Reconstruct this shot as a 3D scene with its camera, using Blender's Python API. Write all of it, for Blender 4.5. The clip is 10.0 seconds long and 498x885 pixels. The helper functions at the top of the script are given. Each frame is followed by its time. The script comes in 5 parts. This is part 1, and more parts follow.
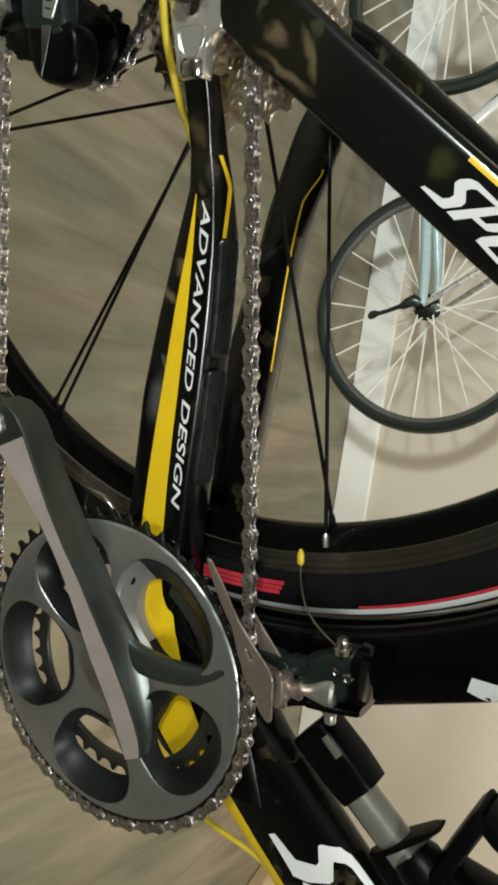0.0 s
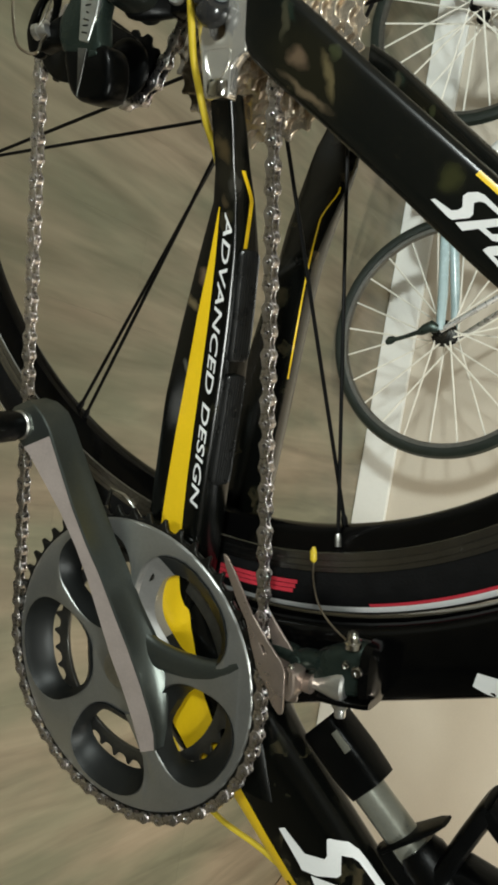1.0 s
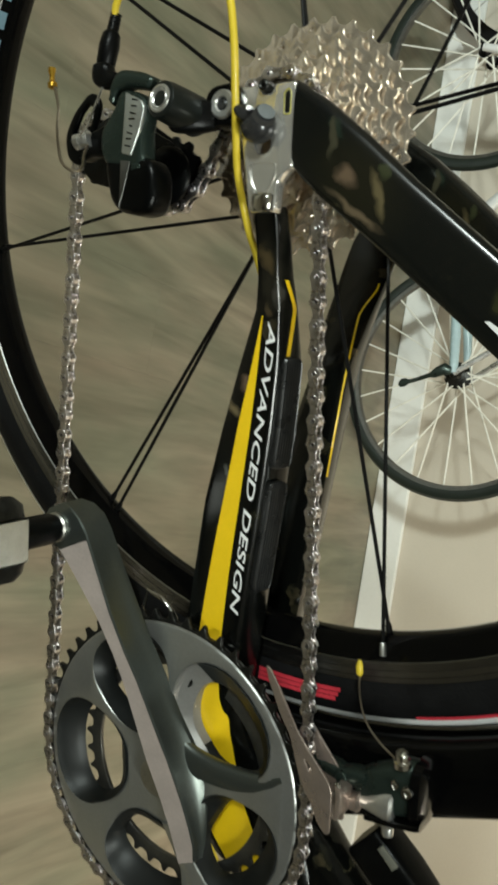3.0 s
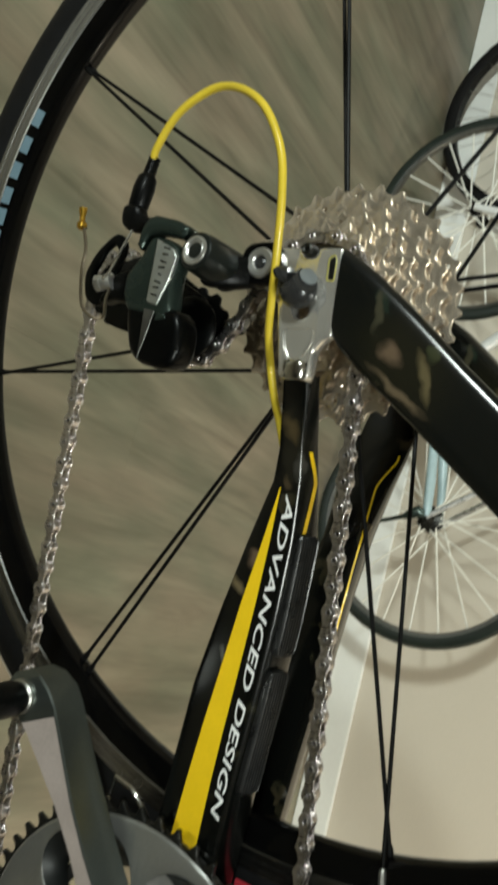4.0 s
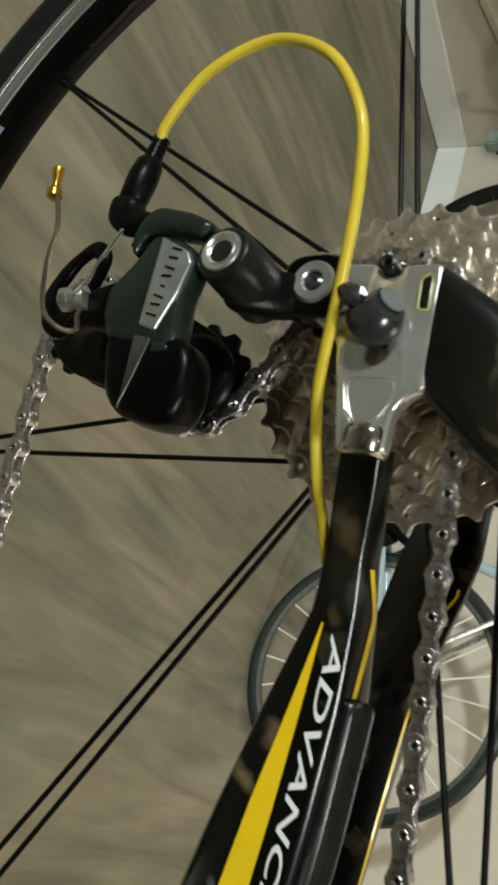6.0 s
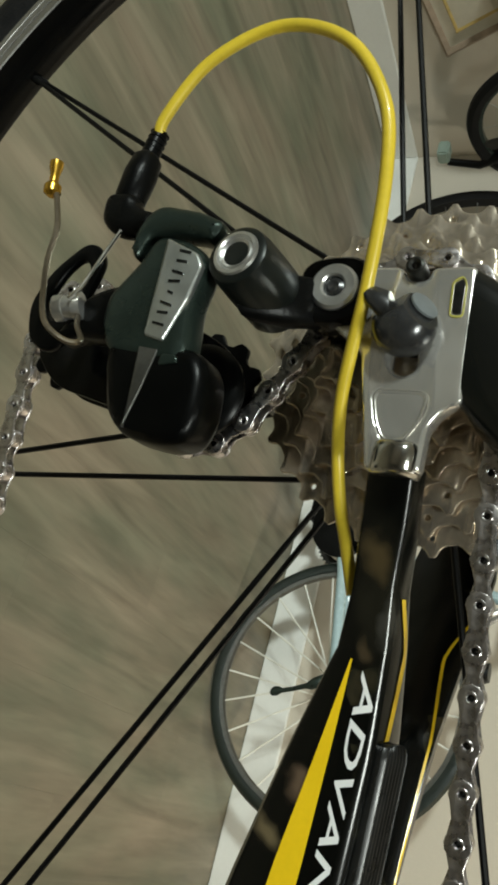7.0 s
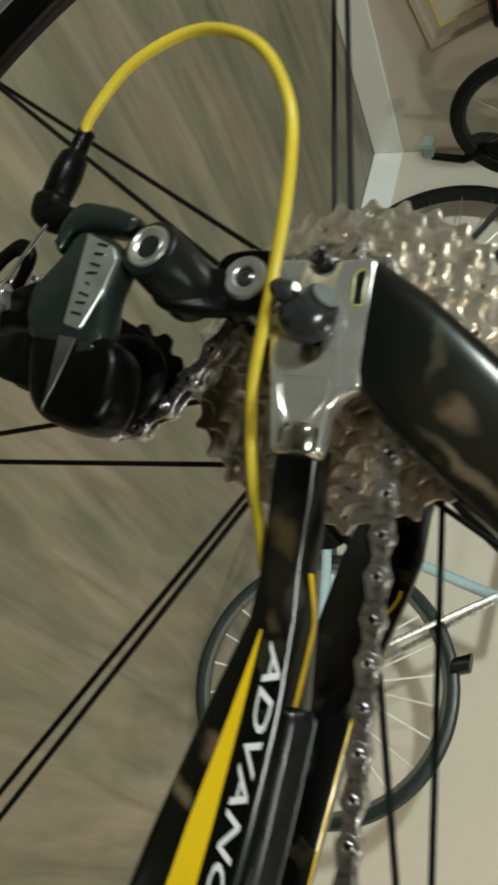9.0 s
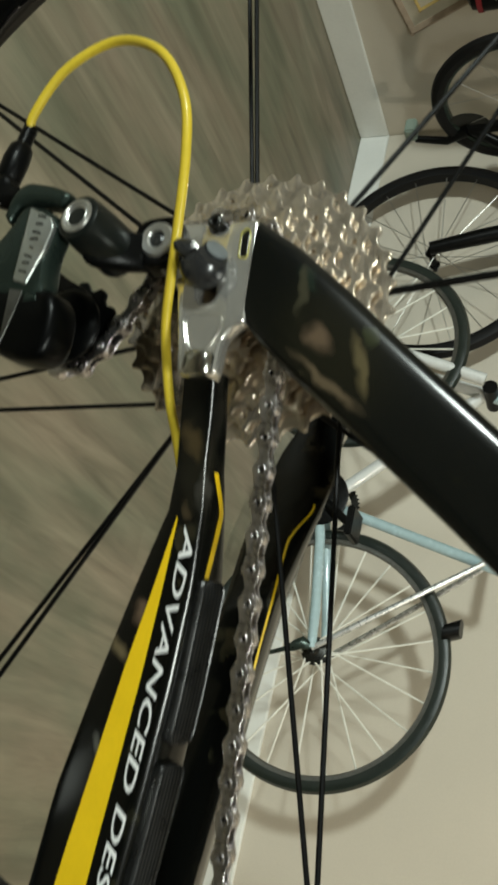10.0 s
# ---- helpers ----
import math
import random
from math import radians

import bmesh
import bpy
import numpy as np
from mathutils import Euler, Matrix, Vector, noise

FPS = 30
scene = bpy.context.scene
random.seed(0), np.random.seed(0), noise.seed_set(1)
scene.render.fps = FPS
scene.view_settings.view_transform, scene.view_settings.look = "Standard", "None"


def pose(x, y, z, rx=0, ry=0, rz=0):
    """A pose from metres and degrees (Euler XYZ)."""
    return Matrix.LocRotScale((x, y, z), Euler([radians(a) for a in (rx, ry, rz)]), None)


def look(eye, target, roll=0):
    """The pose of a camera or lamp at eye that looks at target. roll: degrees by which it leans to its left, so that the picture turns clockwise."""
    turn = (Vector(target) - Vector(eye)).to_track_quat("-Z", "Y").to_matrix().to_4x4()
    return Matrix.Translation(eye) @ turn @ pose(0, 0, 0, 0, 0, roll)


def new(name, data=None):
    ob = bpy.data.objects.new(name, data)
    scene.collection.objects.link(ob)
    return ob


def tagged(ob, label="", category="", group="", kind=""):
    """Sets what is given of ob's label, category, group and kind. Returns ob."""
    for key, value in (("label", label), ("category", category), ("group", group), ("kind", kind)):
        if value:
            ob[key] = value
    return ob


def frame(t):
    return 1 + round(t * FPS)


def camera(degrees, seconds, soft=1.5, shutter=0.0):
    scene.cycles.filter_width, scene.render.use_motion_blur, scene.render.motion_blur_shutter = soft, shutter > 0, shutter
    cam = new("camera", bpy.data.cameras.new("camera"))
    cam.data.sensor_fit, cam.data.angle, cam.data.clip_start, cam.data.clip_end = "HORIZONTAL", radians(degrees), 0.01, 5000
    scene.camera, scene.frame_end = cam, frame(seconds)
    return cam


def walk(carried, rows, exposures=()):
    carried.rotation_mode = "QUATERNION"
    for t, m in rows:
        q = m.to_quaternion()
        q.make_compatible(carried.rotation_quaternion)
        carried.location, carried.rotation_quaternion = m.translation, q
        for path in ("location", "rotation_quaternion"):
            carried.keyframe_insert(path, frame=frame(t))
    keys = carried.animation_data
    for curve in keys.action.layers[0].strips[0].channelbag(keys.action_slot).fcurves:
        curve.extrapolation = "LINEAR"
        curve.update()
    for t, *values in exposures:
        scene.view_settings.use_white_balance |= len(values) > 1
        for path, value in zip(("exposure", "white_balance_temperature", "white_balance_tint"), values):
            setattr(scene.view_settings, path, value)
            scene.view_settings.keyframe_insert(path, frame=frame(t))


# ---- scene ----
from mathutils.bvhtree import BVHTree

cam = camera(32.17, 10.0, 3.3, 0.5)
PATH_ROWS = [
    (0.0, 0.1398, -0.4453, 1.1711, -15.40, -58.37, 95.15),
    (0.5, 0.1448, -0.4596, 1.1794, -15.92, -57.52, 96.85),
    (1.0, 0.1508, -0.4653, 1.1845, -14.54, -57.03, 96.30),
    (1.5, 0.1367, -0.4687, 1.1887, -13.21, -56.90, 94.92),
    (2.0, 0.1212, -0.4762, 1.1840, -11.18, -56.84, 94.26),
    (3.3, 0.0925, -0.4575, 1.1349, -13.33, -56.81, 97.14),
    (3.5, 0.0822, -0.4515, 1.1190, -15.57, -57.42, 100.88),
    (3.9, 0.0804, -0.4392, 1.1078, -14.05, -57.80, 105.47),
    (4.0, 0.0812, -0.4396, 1.1052, -13.74, -58.04, 106.35),
    (4.5, 0.0942, -0.4162, 1.0847, -13.23, -60.34, 114.05),
    (5.0, 0.1124, -0.3960, 1.0534, -9.83, -61.36, 112.34),
    (5.5, 0.1068, -0.3751, 1.0494, -10.86, -61.56, 113.62),
    (6.0, 0.1001, -0.3265, 0.9986, -12.43, -62.26, 115.99),
    (7.3, 0.0954, -0.3099, 0.9688, -10.81, -66.18, 114.83),
    (7.5, 0.0947, -0.3071, 0.9696, -10.06, -66.01, 113.49),
    (8.0, 0.0952, -0.3079, 0.9670, -10.03, -66.10, 113.65),
    (8.5, 0.0998, -0.3047, 0.9623, -9.26, -66.46, 113.23),
    (9.0, 0.0987, -0.3163, 0.9980, -11.33, -66.04, 115.18),
    (9.5, 0.1022, -0.3474, 1.0452, -11.06, -65.60, 114.72),
    (9.6, 0.1010, -0.3521, 1.0478, -11.13, -66.00, 114.19),
    (10.0, 0.1318, -0.3600, 1.0608, -8.10, -65.93, 110.91),
]
walk(cam, [(t, pose(x, y, z, rx, ry, rz)) for t, x, y, z, rx, ry, rz in PATH_ROWS],
     [(0.0, 0.08, 6500, 10), (1.0, 0.07, 6500, 10), (1.5, 0.06, 6500, 7), (3.5, 0.06, 6500, 6), (4.5, -0.03, 6500, 8), (5.5, -0.03, 6500, 9), (6.0, -0.03, 6500, 8), (7.5, -0.04, 6500, 6), (10.0, -0.07, 6500, 5)])

# ---------- light ----------
world = bpy.data.worlds.new("room_ambience")
scene.world = world
world.use_nodes = True
world.node_tree.nodes["Background"].inputs[0].default_value = (0.9, 0.95, 1.0, 1)
world.node_tree.nodes["Background"].inputs[1].default_value = 0.005


def lamp(name, place, target, power, size, colour, beam=180):
    data = bpy.data.lights.new(name, "AREA")
    data.shape, data.size, data.energy, data.color, data.spread = "DISK", size, power, colour, radians(beam)
    ob = new(name, data)
    ob.matrix_world = look(place, target)
    return ob


LIFT = 0.57  # the bicycle hangs in a stand, its wheels this far above the floor
lamp("ceiling_lamp_light", (-2.12, -2.95, 2.35), (-0.95, 1.30, 0.40), 36.5, 0.42, (0.918, 1.0, 0.955), 70)
lamp("near_ceiling_lamp_light", (0.70, -1.00, 2.38), (0.70, -0.95, 0.0), 25, 0.45, (0.95, 1.0, 0.94))
# Added fill with no known lamp behind it, brightening the long wall.
lamp("wall_fill_light", (1.45, 0.55, 2.30), (1.75, 2.1, 0.9), 32, 0.30, (1.0, 0.90, 0.74))



# ---------- materials ----------
def nodes_of(name):
    m = bpy.data.materials.new(name)
    m.use_nodes = True
    return m, m.node_tree.nodes, m.node_tree.links, m.node_tree.nodes["Principled BSDF"]


def surface(name, base, rough=0.5, metal=0.0, spread=0.2, scale=60.0, grain=600.0, bump=0.0, coat=0.0, rough_spread=0.12, per_piece=0.0, shine=0.5):
    """A plain surface with clouding and grain at two scales."""
    m, n, l, b = nodes_of(name)
    tc = n.new("ShaderNodeTexCoord")
    big, small = n.new("ShaderNodeTexNoise"), n.new("ShaderNodeTexNoise")
    big.inputs["Scale"].default_value, small.inputs["Scale"].default_value = scale, grain
    big.inputs["Detail"].default_value = 5
    for t in (big, small):
        l.new(tc.outputs["Object"], t.inputs["Vector"])
    mix = n.new("ShaderNodeMix")
    mix.inputs[0].default_value = 0.35
    l.new(big.outputs["Fac"], mix.inputs[2])
    l.new(small.outputs["Fac"], mix.inputs[3])
    ramp = n.new("ShaderNodeValToRGB")
    ramp.color_ramp.elements[0].position, ramp.color_ramp.elements[1].position = 0.3, 0.7
    lo, hi = [c * (1 - spread) for c in base], [min(1, c * (1 + spread)) for c in base]
    ramp.color_ramp.elements[0].color, ramp.color_ramp.elements[1].color = (*lo, 1), (*hi, 1)
    l.new(mix.outputs[0], ramp.inputs[0])
    out = ramp.outputs[0]
    if per_piece:
        info, hsv, rng = n.new("ShaderNodeObjectInfo"), n.new("ShaderNodeHueSaturation"), n.new("ShaderNodeMapRange")
        rng.inputs[3].default_value, rng.inputs[4].default_value = 1 - per_piece, 1 + per_piece
        l.new(info.outputs["Random"], rng.inputs[0])
        l.new(rng.outputs[0], hsv.inputs["Value"])
        l.new(out, hsv.inputs["Color"])
        out = hsv.outputs[0]
    l.new(out, b.inputs["Base Color"])
    rr = n.new("ShaderNodeMapRange")
    rr.inputs[3].default_value, rr.inputs[4].default_value = max(0.02, rough - rough_spread), min(1, rough + rough_spread)
    l.new(big.outputs["Fac"], rr.inputs[0])
    l.new(rr.outputs[0], b.inputs["Roughness"])
    b.inputs["Metallic"].default_value = metal
    b.inputs["Coat Weight"].default_value = coat
    b.inputs["Specular IOR Level"].default_value = shine
    b.inputs["Coat Roughness"].default_value = 0.05
    if bump:
        bp = n.new("ShaderNodeBump")
        bp.inputs["Strength"].default_value, bp.inputs["Distance"].default_value = bump, 0.0006
        l.new(small.outputs["Fac"], bp.inputs["Height"])
        l.new(bp.outputs[0], b.inputs["Normal"])
    return m


def marbled_carbon(name, scale=52, share=0.10, rich=1.0, flakes=()):
    """Black lacquered carbon with soft squarish olive and brown flakes under the lacquer; flakes: single large ones, or
    a painted edge glint, at x, z, with turn, half length, half width and colour.
    """
    m, n, l, b = nodes_of(name)
    tc, warp, cells, cloud = n.new("ShaderNodeTexCoord"), n.new("ShaderNodeTexNoise"), n.new("ShaderNodeTexVoronoi"), n.new("ShaderNodeTexNoise")
    warp.inputs["Scale"].default_value, warp.inputs["Detail"].default_value = 90, 2
    shift = n.new("ShaderNodeVectorMath")
    shift.operation = "MULTIPLY_ADD"
    shift.inputs[1].default_value = (0.010, 0.010, 0.010)
    l.new(tc.outputs["Object"], warp.inputs["Vector"])
    l.new(warp.outputs["Color"], shift.inputs[0])
    l.new(tc.outputs["Object"], shift.inputs[2])
    cells.distance, cells.feature = "CHEBYCHEV", "SMOOTH_F1"
    cells.inputs["Scale"].default_value, cells.inputs["Smoothness"].default_value = scale, 0.25
    l.new(shift.outputs[0], cells.inputs["Vector"])
    cloud.inputs["Scale"].default_value, cloud.inputs["Detail"].default_value = 60, 3
    l.new(tc.outputs["Object"], cloud.inputs["Vector"])
    sep, mul = n.new("ShaderNodeSeparateColor"), n.new("ShaderNodeMath")
    mul.operation = "MULTIPLY"
    l.new(cells.outputs["Color"], sep.inputs[0])
    l.new(sep.outputs[0], mul.inputs[0])
    l.new(cloud.outputs["Fac"], mul.inputs[1])
    ramp = n.new("ShaderNodeValToRGB")
    e = ramp.color_ramp.elements
    e[0].position, e[0].color = 0.48 - share, (0.0022 * rich, 0.0025 * rich, 0.0021 * rich, 1)
    e[1].position, e[1].color = 0.76 - share, (0.075, 0.058, 0.032, 1)
    mid = ramp.color_ramp.elements.new(0.54 - share)
    mid.color = (0.014, 0.0135, 0.008, 1)
    l.new(mul.outputs[0], ramp.inputs[0])
    out = ramp.outputs[0]
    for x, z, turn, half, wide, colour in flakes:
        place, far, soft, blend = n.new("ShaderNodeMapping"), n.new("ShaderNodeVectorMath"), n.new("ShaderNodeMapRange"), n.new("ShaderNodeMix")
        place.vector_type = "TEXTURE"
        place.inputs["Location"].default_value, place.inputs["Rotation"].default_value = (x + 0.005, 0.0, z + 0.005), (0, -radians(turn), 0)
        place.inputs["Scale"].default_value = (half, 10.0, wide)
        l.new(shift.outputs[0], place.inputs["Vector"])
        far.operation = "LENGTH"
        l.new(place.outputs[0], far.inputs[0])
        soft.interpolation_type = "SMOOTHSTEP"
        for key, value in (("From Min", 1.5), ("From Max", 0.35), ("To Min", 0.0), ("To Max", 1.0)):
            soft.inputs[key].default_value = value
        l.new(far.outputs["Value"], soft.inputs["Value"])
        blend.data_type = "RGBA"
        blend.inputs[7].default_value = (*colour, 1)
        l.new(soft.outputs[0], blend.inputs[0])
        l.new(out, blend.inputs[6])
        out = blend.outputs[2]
    l.new(out, b.inputs["Base Color"])
    b.inputs["Roughness"].default_value = 0.19
    b.inputs["Specular IOR Level"].default_value = 0.45
    return m


def wood_floor(name):
    m, n, l, b = nodes_of(name)
    tc, info = n.new("ShaderNodeTexCoord"), n.new("ShaderNodeObjectInfo")
    sh = n.new("ShaderNodeVectorMath")
    sh.operation = "MULTIPLY_ADD"
    sh.inputs[1].default_value = (31.0, 17.0, 11.0)
    cmb = n.new("ShaderNodeCombineXYZ")
    for k in range(3):
        l.new(info.outputs["Random"], cmb.inputs[k])
    l.new(cmb.outputs[0], sh.inputs[0])
    l.new(tc.outputs["Object"], sh.inputs[2])
    mp = n.new("ShaderNodeMapping")
    mp.inputs["Scale"].default_value = (12.0, 1.3, 1.0)
    l.new(sh.outputs[0], mp.inputs["Vector"])
    big, fine = n.new("ShaderNodeTexNoise"), n.new("ShaderNodeTexNoise")
    big.inputs["Scale"].default_value, big.inputs["Detail"].default_value, big.inputs["Distortion"].default_value = 1.1, 3, 1.3
    fine.inputs["Scale"].default_value, fine.inputs["Detail"].default_value = 7.0, 4
    along_grain, spot = n.new("ShaderNodeMapping"), n.new("ShaderNodeNewGeometry")
    along_grain.inputs["Scale"].default_value = (11.0, 1.4, 1.0)
    squared = n.new("ShaderNodeVectorRotate")
    squared.rotation_type, squared.inputs["Angle"].default_value = "Z_AXIS", 0.2096
    l.new(spot.outputs["Position"], squared.inputs["Vector"])
    l.new(squared.outputs[0], along_grain.inputs["Vector"])
    l.new(along_grain.outputs[0], big.inputs["Vector"])
    l.new(mp.outputs[0], fine.inputs["Vector"])
    mix = n.new("ShaderNodeMix")
    mix.inputs[0].default_value = 0.2
    l.new(big.outputs["Fac"], mix.inputs[2])
    l.new(fine.outputs["Fac"], mix.inputs[3])
    ramp = n.new("ShaderNodeValToRGB")
    e = ramp.color_ramp.elements
    e[0].position, e[0].color = 0.28, (0.140, 0.127, 0.095, 1)
    e[1].position, e[1].color = 0.74, (0.300, 0.277, 0.217, 1)
    l.new(mix.outputs[0], ramp.inputs[0])
    wide, flat = n.new("ShaderNodeTexNoise"), n.new("ShaderNodeMapping")
    flat.inputs["Scale"].default_value = (6.0, 1.8, 1.0)
    wide.inputs["Scale"].default_value, wide.inputs["Detail"].default_value = 1.0, 4
    l.new(squared.outputs[0], flat.inputs["Vector"])
    l.new(flat.outputs[0], wide.inputs["Vector"])
    tint, blend = n.new("ShaderNodeValToRGB"), n.new("ShaderNodeMix")
    t = tint.color_ramp.elements
    t[0].position, t[0].color = 0.36, (0.76, 0.83, 0.74, 1)
    t[1].position, t[1].color = 0.66, (1.18, 1.07, 1.00, 1)
    l.new(wide.outputs["Fac"], tint.inputs[0])
    blend.data_type, blend.blend_type = "RGBA", "MULTIPLY"
    blend.inputs[0].default_value = 1.0
    l.new(ramp.outputs[0], blend.inputs[6])
    l.new(tint.outputs[0], blend.inputs[7])
    hsv, rng = n.new("ShaderNodeHueSaturation"), n.new("ShaderNodeMapRange")
    rng.inputs[3].default_value, rng.inputs[4].default_value = 0.975, 1.025
    l.new(info.outputs["Random"], rng.inputs[0])
    l.new(rng.outputs[0], hsv.inputs["Value"])
    l.new(blend.outputs[2], hsv.inputs["Color"])
    l.new(hsv.outputs[0], b.inputs["Base Color"])
    b.inputs["Roughness"].default_value = 0.46
    bp = n.new("ShaderNodeBump")
    bp.inputs["Strength"].default_value, bp.inputs["Distance"].default_value = 0.25, 0.001
    l.new(fine.outputs["Fac"], bp.inputs["Height"])
    l.new(bp.outputs[0], b.inputs["Normal"])
    return m


M_FLOOR = wood_floor("grey_oak_laminate")
M_WALL = surface("beige_wall_paint", (0.60, 0.55, 0.465), 0.75, spread=0.05, scale=2.5, grain=180, bump=0.25)
# Dark tone for an unseen wall, chosen to reduce fill and deepen the blacks.
M_WALL_DARK = surface("taupe_bounce_cut", (0.22, 0.20, 0.17), 0.75, spread=0.06, scale=2.5, grain=180, bump=0.25)
M_CEILING = surface("white_ceiling_paint", (0.78, 0.77, 0.73), 0.8, spread=0.03, scale=2, grain=150)
M_SKIRT = surface("white_gloss_paint", (0.84, 0.85, 0.82), 0.35, spread=0.04, scale=5, grain=90)
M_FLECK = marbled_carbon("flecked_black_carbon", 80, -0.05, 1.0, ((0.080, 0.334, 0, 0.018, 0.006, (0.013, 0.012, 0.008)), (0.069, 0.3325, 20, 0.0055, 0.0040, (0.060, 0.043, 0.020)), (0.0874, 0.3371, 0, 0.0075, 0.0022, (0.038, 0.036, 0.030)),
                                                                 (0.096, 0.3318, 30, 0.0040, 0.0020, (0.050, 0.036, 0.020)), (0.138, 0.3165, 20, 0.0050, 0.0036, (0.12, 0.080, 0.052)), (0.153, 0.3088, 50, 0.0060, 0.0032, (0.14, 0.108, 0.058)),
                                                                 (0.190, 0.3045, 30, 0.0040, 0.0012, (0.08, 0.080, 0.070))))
M_CARBON = marbled_carbon("marbled_black_carbon", 70, 0.085)
# Marbling flakes; the long streak by the lower edge also paints in the edge's glint.
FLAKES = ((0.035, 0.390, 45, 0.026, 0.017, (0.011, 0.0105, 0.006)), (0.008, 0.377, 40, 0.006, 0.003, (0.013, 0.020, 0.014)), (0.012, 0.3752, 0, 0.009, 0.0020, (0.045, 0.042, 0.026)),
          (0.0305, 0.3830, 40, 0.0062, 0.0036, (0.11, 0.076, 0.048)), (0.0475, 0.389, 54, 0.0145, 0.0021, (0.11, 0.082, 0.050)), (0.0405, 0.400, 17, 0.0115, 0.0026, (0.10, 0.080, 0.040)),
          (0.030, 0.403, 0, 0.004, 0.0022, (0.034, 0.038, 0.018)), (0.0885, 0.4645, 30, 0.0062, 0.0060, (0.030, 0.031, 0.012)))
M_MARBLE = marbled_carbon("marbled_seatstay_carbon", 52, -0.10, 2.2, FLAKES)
M_BLACK = surface("black_gloss_lacquer", (0.0020, 0.0020, 0.0020), 0.14, spread=0.3, shine=0.22, rough_spread=0.05)
M_MATT = surface("black_plastic", (0.0022, 0.0024, 0.0024), 0.34, spread=0.3, bump=0.2, shine=0.14)
M_SATINBLACK = surface("satin_black_resin", (0.0012, 0.0014, 0.0014), 0.30, spread=0.3, shine=0.13, rough_spread=0.06)
M_GUARD = surface("dusty_black_rubber", (0.013, 0.0132, 0.013), 0.30, spread=0.35, scale=120, shine=0.5)
M_RUBBER = surface("black_tyre_rubber", (0.0050, 0.0050, 0.0053), 0.55, spread=0.3, scale=90, bump=0.5, shine=0.2)
M_OLDTYRE = surface("grey_green_tyre_rubber", (0.010, 0.016, 0.013), 0.33, spread=0.25, scale=60, bump=0.4)
M_YELLOW = surface("yellow_decal_paint", (0.88, 0.575, 0.012), 0.32, spread=0.06, coat=0.4)
M_CABLE = surface("yellow_cable_housing", (0.72, 0.53, 0.040), 0.36, spread=0.10, scale=70, coat=0.2)
M_WHITE = surface("white_decal_paint", (0.80, 0.80, 0.79), 0.35, spread=0.04, coat=0.3)
M_RED = surface("red_tyre_print", (0.56, 0.035, 0.055), 0.5, spread=0.12)
M_BLUE = surface("pale_blue_print", (0.14, 0.22, 0.27), 0.4, spread=0.1)
M_ALLOY = surface("polished_alloy", (0.62, 0.61, 0.57), 0.18, 1.0, spread=0.12, scale=120, rough_spread=0.08)
M_CAST = surface("polished_cast_alloy", (0.82, 0.80, 0.75), 0.19, 0.80, spread=0.12, scale=40, grain=70, bump=0.6, rough_spread=0.10)
M_WORNYELLOW = surface("worn_yellow_print", (0.42, 0.38, 0.07), 0.5, spread=0.3)
M_BRUSHED = surface("brushed_rim_alloy", (0.52, 0.51, 0.48), 0.38, 1.0, spread=0.15, scale=160)
M_NUT = surface("grey_nut_lacquer", (0.085, 0.086, 0.088), 0.24, 0.75, spread=0.15, scale=90)
M_SATIN = surface("satin_alloy", (0.70, 0.70, 0.68), 0.34, 0.9, spread=0.08, scale=150)
M_NICKEL = surface("nickel_sprocket_steel", (0.68, 0.595, 0.485), 0.22, 0.80, spread=0.24, scale=180, rough_spread=0.12)
M_CHAIN = surface("greasy_chain_steel", (0.60, 0.565, 0.56), 0.28, 1.0, spread=0.35, scale=260, rough_spread=0.12, per_piece=0.12)
M_DARKSTEEL = surface("dark_greasy_steel", (0.035, 0.035, 0.032), 0.35, 0.8, spread=0.4, scale=200)
M_CRANK = surface("satin_grey_crank_alloy", (0.44, 0.445, 0.43), 0.35, 0.85, spread=0.10, scale=35, rough_spread=0.06)
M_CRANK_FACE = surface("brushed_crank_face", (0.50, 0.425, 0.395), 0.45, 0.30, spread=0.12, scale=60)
M_OILED = surface("oiled_sprocket_steel", (0.17, 0.155, 0.13), 0.24, 1.0, spread=0.30, scale=180, rough_spread=0.10)
# Crank alloy again, darkened in the base colour to stand for dark reflections.
M_ARM = surface("crank_alloy_dark_reflection", (0.125, 0.140, 0.130), 0.33, 0.85, spread=0.10, scale=35, rough_spread=0.05)
# Window walls in two tones: lit side pale, shaded recess black, both as colour.
M_WEB = surface("lit_window_wall", (0.34, 0.33, 0.315), 0.48, 0.6, spread=0.12, scale=45)
M_STEP = surface("shaded_window_wall", (0.012, 0.0135, 0.013), 0.46, 0.3, spread=0.12, scale=50)
M_PALEFLAT = surface("pale_nut_flat", (0.16, 0.175, 0.18), 0.35, spread=0.12)
M_RINGSTEEL = surface("worn_ring_alloy", (0.16, 0.16, 0.15), 0.35, 0.9, spread=0.2, scale=90)
M_TRACK = surface("worn_brake_track", (0.30, 0.295, 0.285), 0.26, 1.0, spread=0.08, scale=60, rough_spread=0.03)
M_FACET = surface("satin_silver_facet", (0.56, 0.59, 0.57), 0.32, 0.88, spread=0.10, scale=120)
M_WHITEPAINT = surface("white_frame_paint", (0.66, 0.67, 0.66), 0.3, spread=0.06, coat=0.4)
M_BAGRED = surface("red_webbing", (0.30, 0.02, 0.03), 0.6, spread=0.2)
M_MINT = surface("pale_green_plastic", (0.22, 0.28, 0.24), 0.5, spread=0.1)
M_RING_DARK = surface("black_chainring_step", (0.008, 0.009, 0.0088), 0.30, 0.3, spread=0.3)
